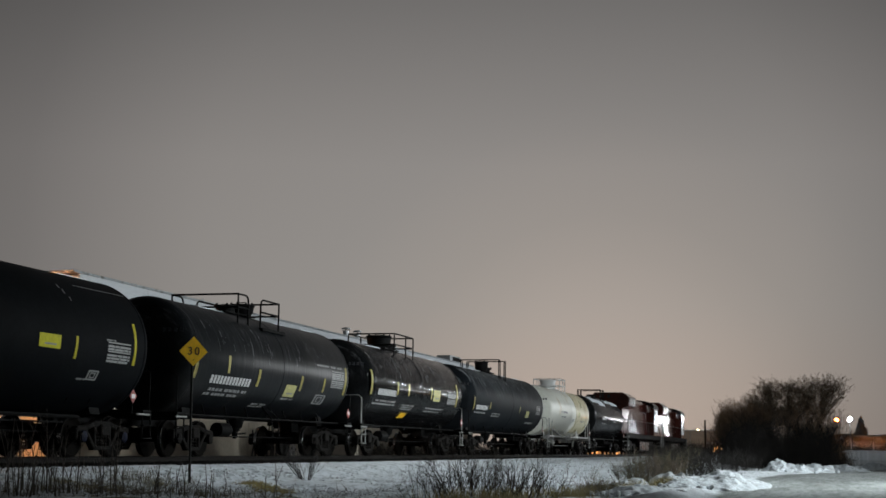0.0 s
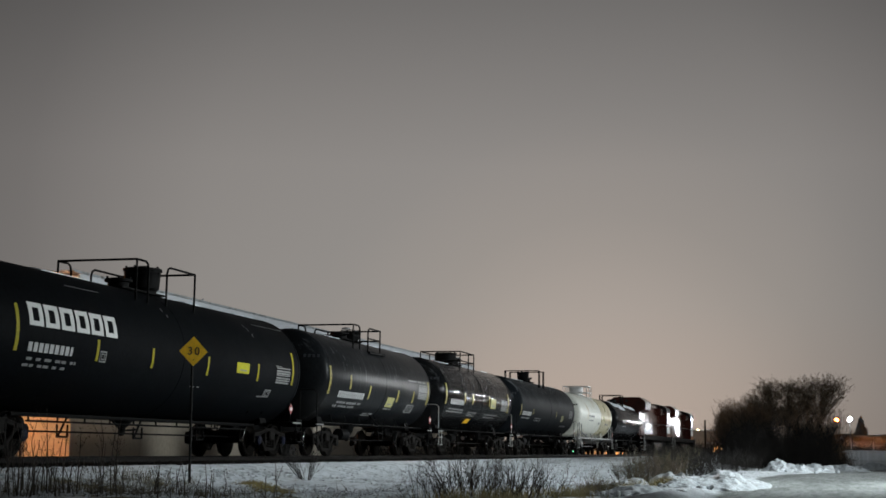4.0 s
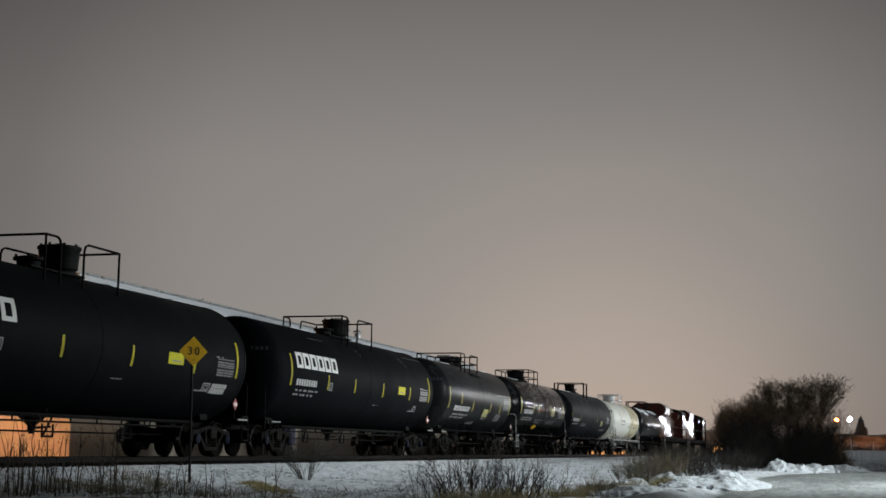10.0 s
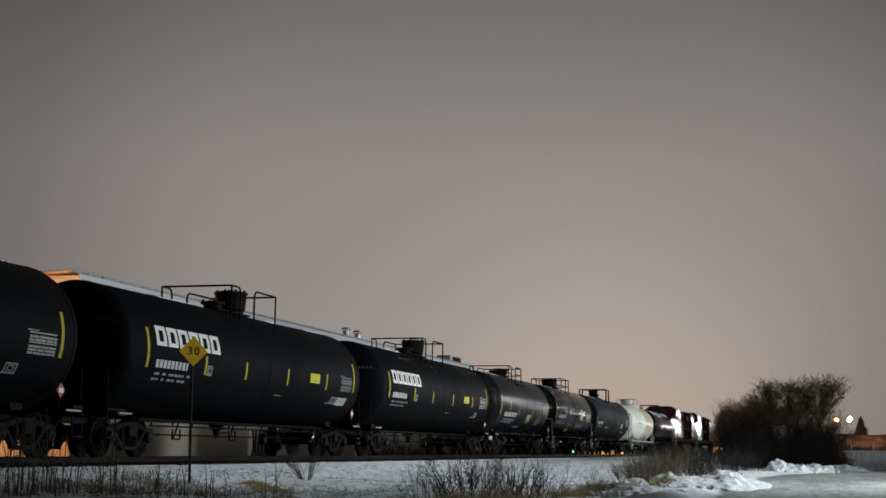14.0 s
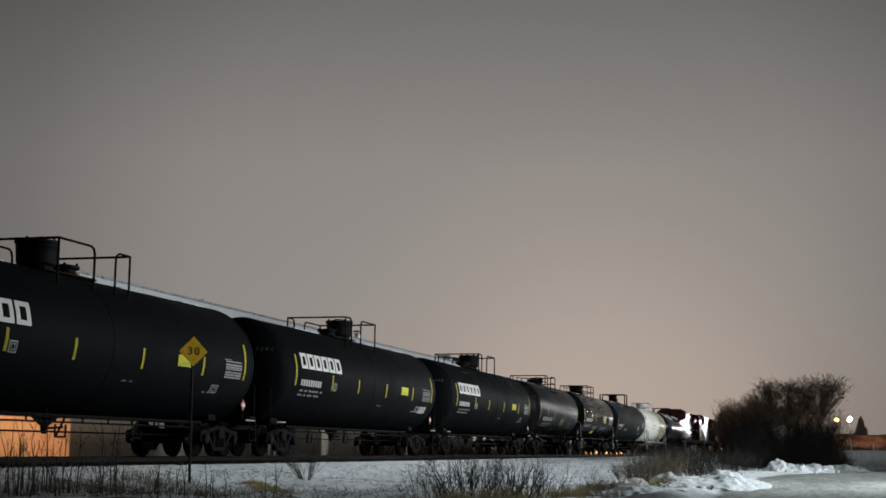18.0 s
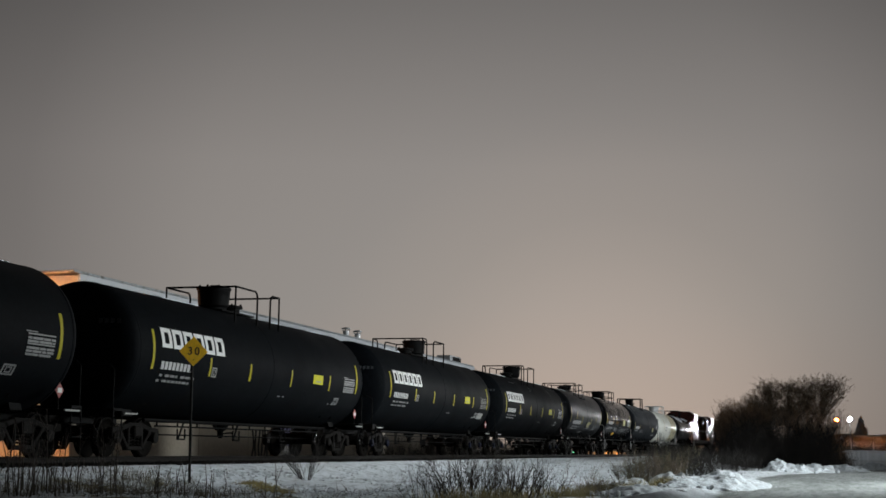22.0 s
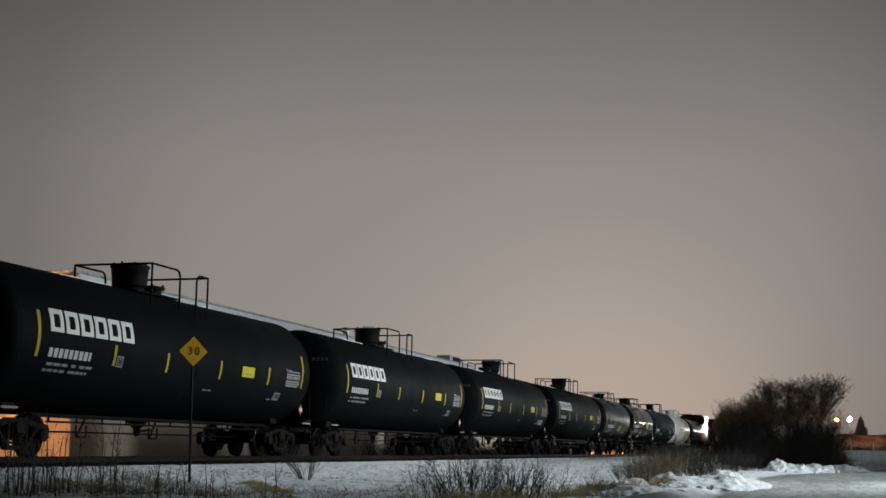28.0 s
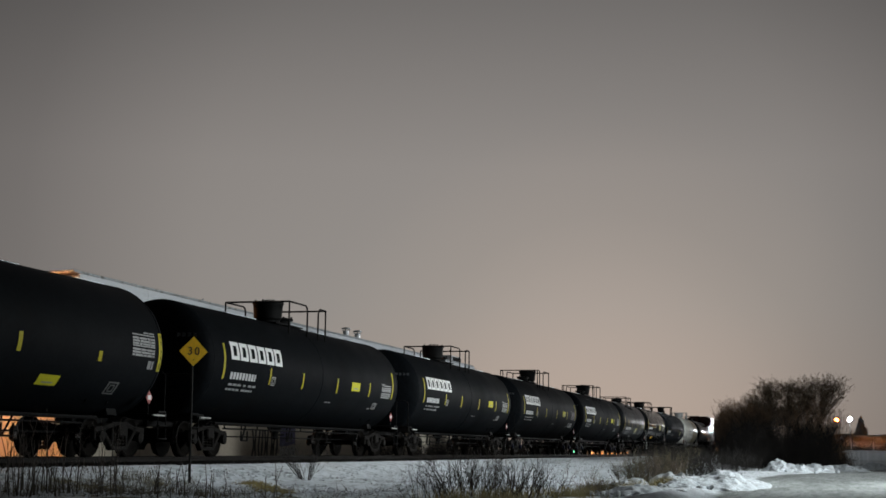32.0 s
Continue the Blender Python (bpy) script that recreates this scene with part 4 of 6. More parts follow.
SCUFF = [("scuff", 4.55, 4.60, 45, 41), ("scuff", 4.64, 4.68, 40, 36), ("scuff", 4.76, 4.79, 33, 29), ("scuff", -0.42, -0.38, 42, 38), ("scuff", -0.30, -0.27, 35, 32), ("scuff", 5.36, 7.6, 49.0, 48.4), ("scuff", -4.63, -3.2, 46.4, 45.8)]
LOW_LABEL = [r for r in BIG if r[0] != "label"] + [("label", 2.88, 3.68, -1.6, -11.8)]
PLATE = [("plate", 5.98, 6.86, -24.0, -28.2), ("plate", 5.96, 6.84, -28.6, -34.0)]
big_label = "black tank car with white emblem blocks and yellow strips"


def lowered(rows, by):
    return [(k, a, b, c - by, d - by) for k, a, b, c, d in rows]


ONE_WAY = dict(back=0.6, front=1.55, housing_at=0.80, cover_at=-0.40)
TURNED = dict(back=1.5, front=0.66, housing_at=-0.62, cover_at=0.55)
tank_car("tank_car", big_label, 18.1, 1.57, 2.46, M["tank_black"], 21.13, lowered(BIG + SCUFF, -1.5), 6.85, "long", cap="cap_blue", **ONE_WAY)
tank_car("tank_car", "black tank car with emblem blocks and a pale notice plate", 18.1, 1.57, 2.46, M["tank_black"], 2.95, lowered([("worn_data" if r[0] == "data" else r[0], *r[1:]) for r in BIG] + PLATE, -1.5), 6.85, "long", cap="cap_blue", **ONE_WAY)
tank_car("tank_car", big_label, 18.1, 1.57, 2.46, M["tank_black"], -15.09, lowered(BIG, -0.5), 6.85, "long", **TURNED)
tank_car("tank_car", big_label, 18.1, 1.57, 2.46, M["tank_black"], -33.45, lowered(LOW_LABEL, 0.7), 6.85, "long", **TURNED)
LAST = [("bar", 1.78, 1.92, -1.9, -16), ("bar", 4.90, 5.04, -8, -16.2), ("data", 6.34, 7.40, 10.5, -8.3), ("fine", 6.9, 7.4, 12.6, 11.4), ("bar", 7.60, 7.76, 13.7, -19), ("label", 2.93, 3.70, -31.2, -40.4),
        ("worn_frame", 5.75, 6.2, -32, -44), ("fine", 7.15, 7.4, -11, -18), ("bar", -7.1, -6.94, 14, -19), ("bar", -3.6, -3.46, -2, -16)]
tank_car("tank_car", "plain black tank car with a low yellow label", 18.1, 1.57, 2.46, M["tank_black"], -51.82, lowered(LAST, -1.5), 6.85, "long", **ONE_WAY)
SMALL = [("streaks", -5.4, 5.3, 48, 8), ("streaks", -5.0, 5.0, 40, -2), ("bar", -5.66, -5.5, 12, -22), ("bar", -3.72, -3.58, 4.3, -13.1), ("words", -4.6, -2.0, -16.6, -25.0), ("bar", -1.68, -1.52, -5.3, -23.5), ("label", 0.5, 1.3, -17.4, -31.6), ("fine", 0.5, 1.4, -33.6, -35.6),
         ("bar", 1.52, 1.68, -5.6, -23), ("bar", 3.42, 3.56, -5, -21.6), ("data", 4.08, 5.2, 5.5, -14.8), ("bar", 5.30, 5.46, 11.8, -22), ("fine", 2.8, 5.0, 11.0, 8.6), ("frame", 3.05, 3.9, -25.0, -37.5),
         ("fine", -4.45, -2.1, -30.0, -33.0), ("fine", -4.6, -2.5, -35.6, -38.4), ("fine", -1.2, -0.2, -44, -46), ("fine", -1.3, -0.3, -47.5, -49)]
tank_car("tank_car", "weathered dark grey tank car streaked with frost and dirt", 13.8, 1.50, 2.52, M["tank_worn"], 37.32, SMALL, 4.75, "long", False, True, None, (-2.15, 0.77), 4.44, half=1.0, back=0.7, front=1.35, housing_at=0.35, housing_r=0.36, housing_top=0.40, cover_at=-0.75, double=True)
GLOSS = [("streaks", -5.8, 5.0, 45, 6), ("bar", -6.10, -5.92, 16.1, -16), ("words", -5.25, -3.2, -7, -15.4), ("bar", -3.1, -2.95, 4.8, -12.5), ("bar", -1.74, -1.58, 4.5, -12), ("label", 1.65, 2.6, 1.9, -15.1), ("bar", 1.3, 1.45, 5, -12),
         ("data", 3.75, 5.0, 2.3, -17.2), ("orange", -1.7, -0.95, -38.5, -48), ("fine", -5.3, -3.0, -22.0, -24.6), ("fine", -5.5, -3.0, -26.6, -29.0), ("fine", -2.1, -0.6, -25, -27), ("fine", -2.1, -0.6, -28.5, -30),
         ("fine", -2.1, -0.7, -31.5, -33), ("bar", 5.10, 5.26, 15.6, -20), ("fine", 1.0, 3.5, -26, -28), ("fine", 1.0, 3.0, -31, -33)]
tank_car("tank_car", "glossy black tank car with an orange patch and frost streaks", 14.4, 1.50, 2.52, M["tank_gloss"], 51.42, GLOSS, 5.05, "hoop", False, False, None, (-1.78, 0.64), 4.53, half=0.91, housing_at=-0.85, housing_r=0.47, housing_top=0.52, cover_at=0.2, steps=M["pale_steel"])
FROST = [("flecks", -7.2, 3.0, 80, 36), ("streaks", -7.0, 6.4, 55, 25), ("bar", -7.62, -7.52, 2, -20), ("words", -7.1, -5.05, -11, -18.6), ("bar", -4.62, -4.52, -4, -16), ("bar", 1.66, 1.76, -4, -16), ("label", 3.25, 3.95, -11, -24),
         ("data", 5.6, 6.6, 2, -16), ("fine", -7.2, -5.2, -23, -25.5), ("fine", -3.9, -2.2, -22, -24), ("fine", -3.9, -2.4, -26, -29), ("fine", 3.9, 5.6, -33, -37)]
tank_car("tank_car", "black tank car with frost spread over its upper side", 17.2, 1.50, 2.52, M["tank_frost"], 67.2, FROST, 6.3, "long", False, False, None, (-0.85, 0.60), 4.62, half=0.96, back=0.3, front=0.3, housing_at=-0.5, housing_r=0.33, housing_top=0.55, cover_at=0.2)
WHITE = [("cream", 1.6, 6.0, 88, -55), ("fine", -3.2, -1.2, 2, -3), ("fine", -3.0, -1.6, -10, -13), ("label", 2.2, 3.1, 4, -9), ("fine", 3.4, 4.8, -16, -20), ("plate", 0.6, 1.2, -14, -20)]
tank_car("tank_car", "small off-white tank car stained yellowish at one end", 15.0, 1.44, 2.50, M["tank_white"], 83.4, WHITE, 5.3, "hoop", False, False, M["pale_steel"], (-0.5, 1.2), 4.52, False, half=0.8, housing_at=-0.1, housing_r=0.47, housing_top=0.55, cover_at=0.9)
white_car = TRAIN[-1][0]
part("side_beam", box(B(), (1.30, 0, 1.06), (0.08, 12.6, 0.09), 0.015), M["pale_steel"], white_car, "pale side beam along the frame")
for s in (-1, 1):
    part("brace", tube(B(), ((1.25, s * 2.2, 1.05), (0.95, s * 4.4, 1.60)), 0.05, 8), M["pale_steel"], white_car)
    part("end_hoop", tube(B(), ((1.32, s * 6.3, 1.1), (1.32, s * 6.3, 2.35), (1.32, s * 6.1, 2.5), (1.32, s * 5.6, 2.5), (1.32, s * 5.45, 2.35), (1.32, s * 5.45, 1.1)), 0.025, 8), M["pale_steel"], white_car)
DARK = [("snow", -5.4, -3.2, 66, 44), ("snow", -3.1, -0.6, 62, 36), ("snow", 1.0, 2.6, 66, 50), ("snow", 3.0, 6.0, 68, 46), ("words", -3.5, -1.8, 0, -6), ("fine", -3.4, -1.6, -14, -17), ("fine", 1.0, 2.8, -4, -9)]
tank_car("tank_car", "dark tank car with large worn frost patches", 15.0, 1.45, 2.50, M["tank_dark"], 98.6, DARK, 5.3, "long", False, False, None, (-0.7, 0.85), 4.52, half=0.8, back=0.4, front=0.4, housing_at=0.0, housing_r=0.3, housing_top=0.2, cover_at=0.5)


# ---- locomotives ----
def locomotive(label, y0, heading):
    """A six-axle diesel; its cab is towards +Y when heading is 1."""
    lo = thing("locomotive", label, "locomotive", pose(TRACK_X, y0, 0, 0, 0, 0 if heading > 0 else 180), "locomotives of the train")
    red, dk = M["loco_red"], M["loco_dark"]
    part("underframe", box(B(), (0, 0, 1.42), (3.0, 21.2, 0.36), 0.05), M["truck_iron"], lo)
    part("fuel_tank", prism(B(), ((-1.4, 0.35), (-1.2, 0.25), (1.2, 0.25), (1.4, 0.35), (1.4, 1.0), (1.2, 1.24), (-1.2, 1.24), (-1.4, 1.0)), -3.2, 2.6), dk, lo, "dark fuel tank between the trucks")
    # long hood and its wider radiator end
    part("hood", prism(B(), ((-0.95, 1.6), (0.95, 1.6), (0.95, 4.15), (0.7, 4.42), (-0.7, 4.42), (-0.95, 4.15)), -7.2, 5.2), red, lo, "red engine hood")
    part("radiator_hood", prism(B(), ((-1.0, 1.6), (1.0, 1.6), (1.0, 3.5), (1.52, 3.72), (1.52, 4.40), (1.05, 4.72), (-1.05, 4.72), (-1.52, 4.40), (-1.52, 3.72), (-1.0, 3.5)), -10.3, -6.4), red, lo, "flared red radiator housing")
    for x in (1, -1):
        part("radiator_grille", box(B(), (x * 1.53, -8.35, 4.06), (0.03, 3.5, 0.5), 0.008), dk, lo)
        for k in range(9):
            for z, tall in ((2.22, 1.0), (3.28, 0.95)):
                part("hood_door", box(B(), (0, 0, 0), (0.05, 1.14, tall), 0.01), red, lo, "", pose(x * 0.975, -6.2 + k * 1.25, z, 0, -x * random.uniform(-1.0, 5.5), random.uniform(-0.6, 0.6)))
        part("air_intake", box(B(), (x * 1.12, 3.6, 3.85), (0.36, 2.6, 0.62), 0.05), red, lo)
        part("intake_grille", box(B(), (x * 1.31, 3.6, 3.85), (0.03, 2.3, 0.42), 0.008), dk, lo)
    part("exhaust", box(B(), (0, -0.6, 4.55), (0.7, 1.5, 0.3), 0.05), dk, lo)
    # cab and nose
    cab = part("cab", prism(B(), ((-1.52, 1.6), (1.52, 1.6), (1.52, 3.92), (1.4, 4.0), (-1.4, 4.0), (-1.52, 3.92)), 5.2, 7.9), red, lo, "red driver's cab with a rounded roof")
    arch = [(1.58 * math.cos(radians(a)), 3.93 + 0.74 * math.sin(radians(a)) ** 0.8) for a in range(0, 181, 15)]
    part("cab_roof", prism(B(), arch, 5.0, 8.1), dk, cab, "dark rounded cab roof")
    nose = B()
    prism(nose, ((7.9, 1.6), (10.0, 1.6), (10.0, 2.7), (9.6, 3.12), (7.9, 3.3)), -1.1, 1.1, "X")
    part("nose", nose, red, lo, "short red nose")
    for x in (1, -1):
        for k, (a, b) in enumerate(((5.55, 6.45), (6.65, 7.5))):
            part("side_window", box(B(), (x * 1.525, (a + b) / 2, 3.35), (0.03, b - a, 0.72), 0.01), M["glass_dark"], cab)
            fr = B()
            for z in (2.96, 3.74):
                box(fr, (x * 1.53, (a + b) / 2, z), (0.04, b - a + 0.12, 0.05))
            for y in (a - 0.03, b + 0.03):
                box(fr, (x * 1.53, y, 3.35), (0.04, 0.05, 0.82))
            part("window_frame", fr, M["pale_steel"], cab)
        part("windscreen", box(B(), (x * 0.7, 7.92, 3.72), (1.1, 0.03, 0.62), 0.01), M["glass_dark"], cab)
        part("side_stripe", box(B(), (x * 1.525, 6.5, 2.2), (0.012, 2.3, 0.5)), M["white_mark"], cab)
        # walkway edge, handrails and stanchions
        part("walkway_edge", box(B(), (x * 1.51, 0, 1.56), (0.04, 20.8, 0.10), 0.01), M["truck_iron"], lo)
        part("handrail", tube(B(), ((x * 1.48, -10.4, 2.65), (x * 1.48, 5.1, 2.65)), 0.022, 6), dk, lo)
        for k in range(11):
            part("stanchion", tube(B(), ((x * 1.48, -10.3 + k * 1.53, 1.6), (x * 1.48, -10.3 + k * 1.53, 2.65)), 0.018, 6), dk, lo)
        for e in (-1, 1):
            st = B()
            for k in range(4):
                box(st, (x * 1.38, e * 10.45, 0.42 + 0.3 * k), (0.3, 0.5, 0.04), 0.006)
            for yy in (-0.26, 0.26):
                box(st, (x * 1.5, e * 10.45 + yy, 0.95), (0.04, 0.03, 1.25))
            part("corner_steps", st, M["pale_steel"], lo)
            part("corner_handrail", tube(B(), ((x * 1.5, e * 10.7, 1.0), (x * 1.5, e * 10.7, 2.6), (x * 1.2, e * 10.75, 2.75), (x * 0.6, e * 10.75, 2.75)), 0.022, 6), M["pale_steel"], lo)
    for e in (-1, 1):
        pb = box(B(), (0, e * 10.6, 1.1), (2.9, 0.12, 0.9), 0.03)
        box(pb, (0, e * 10.75, 0.45), (2.6, 0.1, 0.5), 0.03, Matrix.Rotation(radians(e * 18), 3, "X"))
        part("pilot", pb, dk, lo)
        coupler(lo, e * 11.05, e)
        bg = B()
        for x in (1, -1):
            box(bg, (x * 1.08, 0, 0.72), (0.16, 5.2, 0.26), 0.04)
            for k in (-1.9, 0, 1.9):
                box(bg, (x * 1.12, k, 0.52), (0.2, 0.55, 0.5), 0.04)
            for k in (-0.95, 0.95):
                spun(bg, ((0.36, 0.16), (0.66, 0.16)), "Z", 10, (x * 1.16, k, 0))
        box(bg, (0, 0, 0.9), (2.0, 3.6, 0.4), 0.05)
        part("truck", bg, M["truck_iron"], lo, "three-axle truck frame", pose(0, e * 6.9, 0))
        for k in (-1.9, 0, 1.9):
            wheelset(lo, e * 6.9 + k, 0.52)
        part("headlight", spun(B(), ((e * 0.0, 0.12), (e * 0.08, 0.12)) if e > 0 else ((-0.08, 0.12), (0.0, 0.12)), "Y", 12, (0, e * (7.95 if e > 0 else 10.32), 4.42)), M["glass_dark"], lo)
    TRAIN.append((lo, y0))
    return lo


locomotive("red diesel locomotive coupled cab towards the tank cars", 117.4, -1)
locomotive("red diesel locomotive leading the train", 139.9, 1)


# ---- speed sign beside the track ----
def make_sign():
    s = thing("speed_sign", "yellow diamond railway speed sign on a thin steel post", "road sign", pose(-12.9, 26.71, -0.56, 0, -0.8, 0))
    part("post", box(B(), (0, 0, 1.25), (0.046, 0.05, 2.6), 0.008), M["post_steel"], s, "thin dark steel post")
    facing = pose(0.05, -0.05, 2.80, 0, 0, 46)
    d = 0.312
    bl = prism(B(), ((d, 0), (d - 0.02, 0.02), (0.02, d - 0.02), (0, d), (-0.02, d - 0.02), (-d + 0.02, 0.02), (-d, 0), (-d + 0.02, -0.02), (-0.02, -d + 0.02), (0, -d), (0.02, -d + 0.02), (d - 0.02, -0.02)), 0.0, 0.006)
    blade = part("blade", bl, M["sign_yellow"], s, "yellow diamond plate", facing)
    cu = bpy.data.curves.new("digits", "FONT")
    cu.body, cu.size, cu.align_x, cu.align_y, cu.extrude, cu.space_character, cu.offset = "30", 0.235, "CENTER", "CENTER", 0.001, 1.3, 0.0015
    tmp = new("digits", cu)
    bpy.context.view_layer.update()
    me = bpy.data.meshes.new_from_object(tmp.evaluated_get(bpy.context.evaluated_depsgraph_get()))
    bpy.data.objects.remove(tmp)
    me.materials.clear()
    me.materials.append(M["sign_black"])
    ob = new("numerals", me)
    ob.parent = blade
    ob.matrix_basis = pose(0, -0.004, 0, 90, 0, 0)
    tagged(ob, "black numerals 30")
    for z in (-0.12, 0.12):
        part("bolt", spun(B(), ((-0.010, 0.004), (-0.004, 0.008), (0.0, 0.008)), "Y", 8, (0, 0, z * 1.45)), M["post_steel"], blade)


make_sign()


# ---- plants: fast stroke meshes ----
class Strokes:
    """Many thin tapered stalks in one mesh."""

    def __init__(self):
        self.v, self.f = [], []

    def stalk(self, pts, r0, r1, n=4):
        o, m = len(self.v), len(pts)
        for i, p in enumerate(pts):
            a, b = pts[max(i - 1, 0)], pts[min(i + 1, m - 1)]
            d = (b - a).normalized()
            u = d.orthogonal().normalized()
            w = d.cross(u)
            r = r0 + (r1 - r0) * i / (m - 1)
            for k in range(n):
                t = 2 * math.pi * k / n
                self.v.append(p + u * (math.cos(t) * r) + w * (math.sin(t) * r))
        for i in range(m - 1):
            for k in range(n):
                j = (k + 1) % n
                self.f.append((o + i * n + k, o + i * n + j, o + (i + 1) * n + j, o + (i + 1) * n + k))

    def leaf(self, p, s, rng):
        a = Vector((rng.uniform(-1, 1), rng.uniform(-1, 1), rng.uniform(-1, 1))).normalized()
        b = a.orthogonal().normalized()
        o = len(self.v)
        self.v += [p, p + a * s * 0.5 + b * s * 0.3, p + a * s, p + a * s * 0.5 - b * s * 0.3]
        self.f.append((o, o + 1, o + 2, o + 3))

    def made(self, name, mat):
        me = bpy.data.meshes.new(name)
        me.from_pydata(self.v, [], self.f)
        me.materials.append(mat)
        return new(name, me)


def branch(st, rng, p, d, length, r, depth, twig=0.55, spread=0.6, lift=0.15, leaves=None, steps=4, leaf_size=0.06):
    """One limb with its side limbs."""
    pts = [p]
    for i in range(steps):
        d = (d + Vector((rng.gauss(0, 0.13), rng.gauss(0, 0.13), rng.gauss(0, 0.07) + lift * 0.25))).normalized()
        p = p + d * (length / steps)
        pts.append(p)
    st.stalk(pts, r, r * (0.45 if depth else 0.3), 5 if depth > 1 else 3)
    if depth:
        k = rng.randint(3, 5)
        for i in range(k):
            q = pts[min(len(pts) - 1, 1 + int(rng.random() * steps))]
            side = Vector((rng.gauss(0, 1), rng.gauss(0, 1), rng.gauss(0, 0.6))).normalized()
            nd = (d * (1 - spread) + side * spread + Vector((0, 0, lift))).normalized()
            branch(st, rng, q, nd, length * twig * rng.uniform(0.7, 1.15), r * 0.5, depth - 1, twig, spread, lift, leaves, max(steps - 1, 2), leaf_size)
    elif leaves is not None:
        for _ in range(leaves[1]):
            leaves[0].leaf(pts[rng.randint(1, len(pts) - 1)] + Vector((rng.gauss(0, .04), rng.gauss(0, .04), rng.gauss(0, .04))), leaf_size * rng.uniform(0.6, 1.3), rng)


def bowed(a, b, bow, n=4):
    """Points from a to b, the middle pushed by bow."""
    return [a.lerp(b, k / n) + bow * (4 * (k / n) * (1 - k / n)) for k in range(n + 1)]


def within(rng, c, r, lo, hi):
    """A random point inside an ellipsoid, between lo and hi of its radius."""
    d = Vector((rng.gauss(0, 1), rng.gauss(0, 1), rng.gauss(0.15, 1))).normalized() * (lo + (hi - lo) * rng.random() ** 0.6)
    return Vector((c[0] + d.x * r[0], c[1] + d.y * r[1], c[2] + d.z * r[2]))


def bare_tree(label, at, trunks, crowns, seed, leaf_count=2, leaf_size=0.07, twig_mat="twig_brown"):
    """A leafless tree: bent trunks, each crown a cloud of limbs that fork into boughs and twigs.
    crowns: (trunk, centre, radii, limbs)."""
    rng = random.Random(seed)
    t = thing("tree", label, "tree", pose(*at))
    trunk, crown, lv = Strokes(), Strokes(), Strokes()
    stems = []
    for pts, r in trunks:
        pts = [Vector(p) for p in pts]
        fine = []
        for a, b in zip(pts, pts[1:]):
            fine += bowed(a, b, Vector((rng.gauss(0, 0.04), rng.gauss(0, 0.04), 0)), 3)[:-1]
        fine.append(pts[-1])
        stems.append((fine, r))
        trunk.stalk(fine, r, r * 0.4, 7)
    for which, c, radii, limbs in crowns:
        fine, r = stems[which]
        for _ in range(limbs):
            start = fine[rng.randint(len(fine) // 2, len(fine) - 1)]
            goal = within(rng, c, radii, 0.25, 0.8)
            bow = Vector((rng.gauss(0, 0.12), rng.gauss(0, 0.12), rng.uniform(-0.05, 0.22)))
            limb = bowed(start, goal, bow, 5)
            crown.stalk(limb, r * 0.32, 0.009, 4)
            for _ in range(6):
                p = limb[rng.randint(2, 5)]
                tip = p.lerp(within(rng, c, radii, 0.45, 1.04), rng.uniform(0.45, 0.8)) + Vector((0, 0, rng.uniform(0.0, 0.18)))
                bough = bowed(p, tip, Vector((rng.gauss(0, 0.06), rng.gauss(0, 0.06), rng.gauss(0.03, 0.05))), 3)
                crown.stalk(bough, 0.011, 0.005, 3)
                d = (tip - p).normalized()
                for _ in range(4):
                    q = bough[rng.randint(1, 3)]
                    e = (d + Vector((rng.gauss(0, 0.55), rng.gauss(0, 0.55), rng.gauss(0.25, 0.45)))).normalized() * rng.uniform(0.12, 0.42)
                    crown.stalk([q, q + e * 0.5 + Vector((rng.gauss(0, 0.02), rng.gauss(0, 0.02), 0)), q + e], 0.0062, 0.0028, 3)
                    for _ in range(leaf_count):
                        lv.leaf(q + e * rng.uniform(0.3, 1.0), leaf_size * rng.uniform(0.5, 1.3), rng)
    for st, name, mat, lab in ((trunk, "trunk", "bark", ""), (crown, "crown", twig_mat, "bare branching twigs"), (lv, "dry_leaves", "dry_leaf", "sparse withered leaves")):
        if st.v:
            o = st.made(name, M[mat])
            o.parent = t
            if lab:
                tagged(o, lab)
    return t


def shrub(label, at, height, stems, spread, seed, mat="twig", depth=2, width=0.4, name="shrub", leaf_count=0, group="", thick=1.0):
    rng = random.Random(seed)
    st, lv = Strokes(), Strokes()
    for _ in range(stems):
        a = rng.uniform(0, 2 * math.pi)
        k = rng.random() ** 0.6
        base = Vector((math.cos(a) * k * width, math.sin(a) * k * width, -0.04))
        d = Vector((math.cos(a) * spread * k, math.sin(a) * spread * k, 1)).normalized()
        branch(st, rng, base, d, height * rng.uniform(0.5, 0.85), (height * 0.006 + 0.0022) * thick, depth, 0.5, 0.45, 0.12, (lv, leaf_count) if leaf_count else None)
    t = st.made(name, M[mat])
    t.matrix_basis = pose(*at)
    tagged(t, label, "bush", group)
    if lv.v:
        o = lv.made("dry_leaves", M["dry_leaf"])
        o.parent = t
    return t


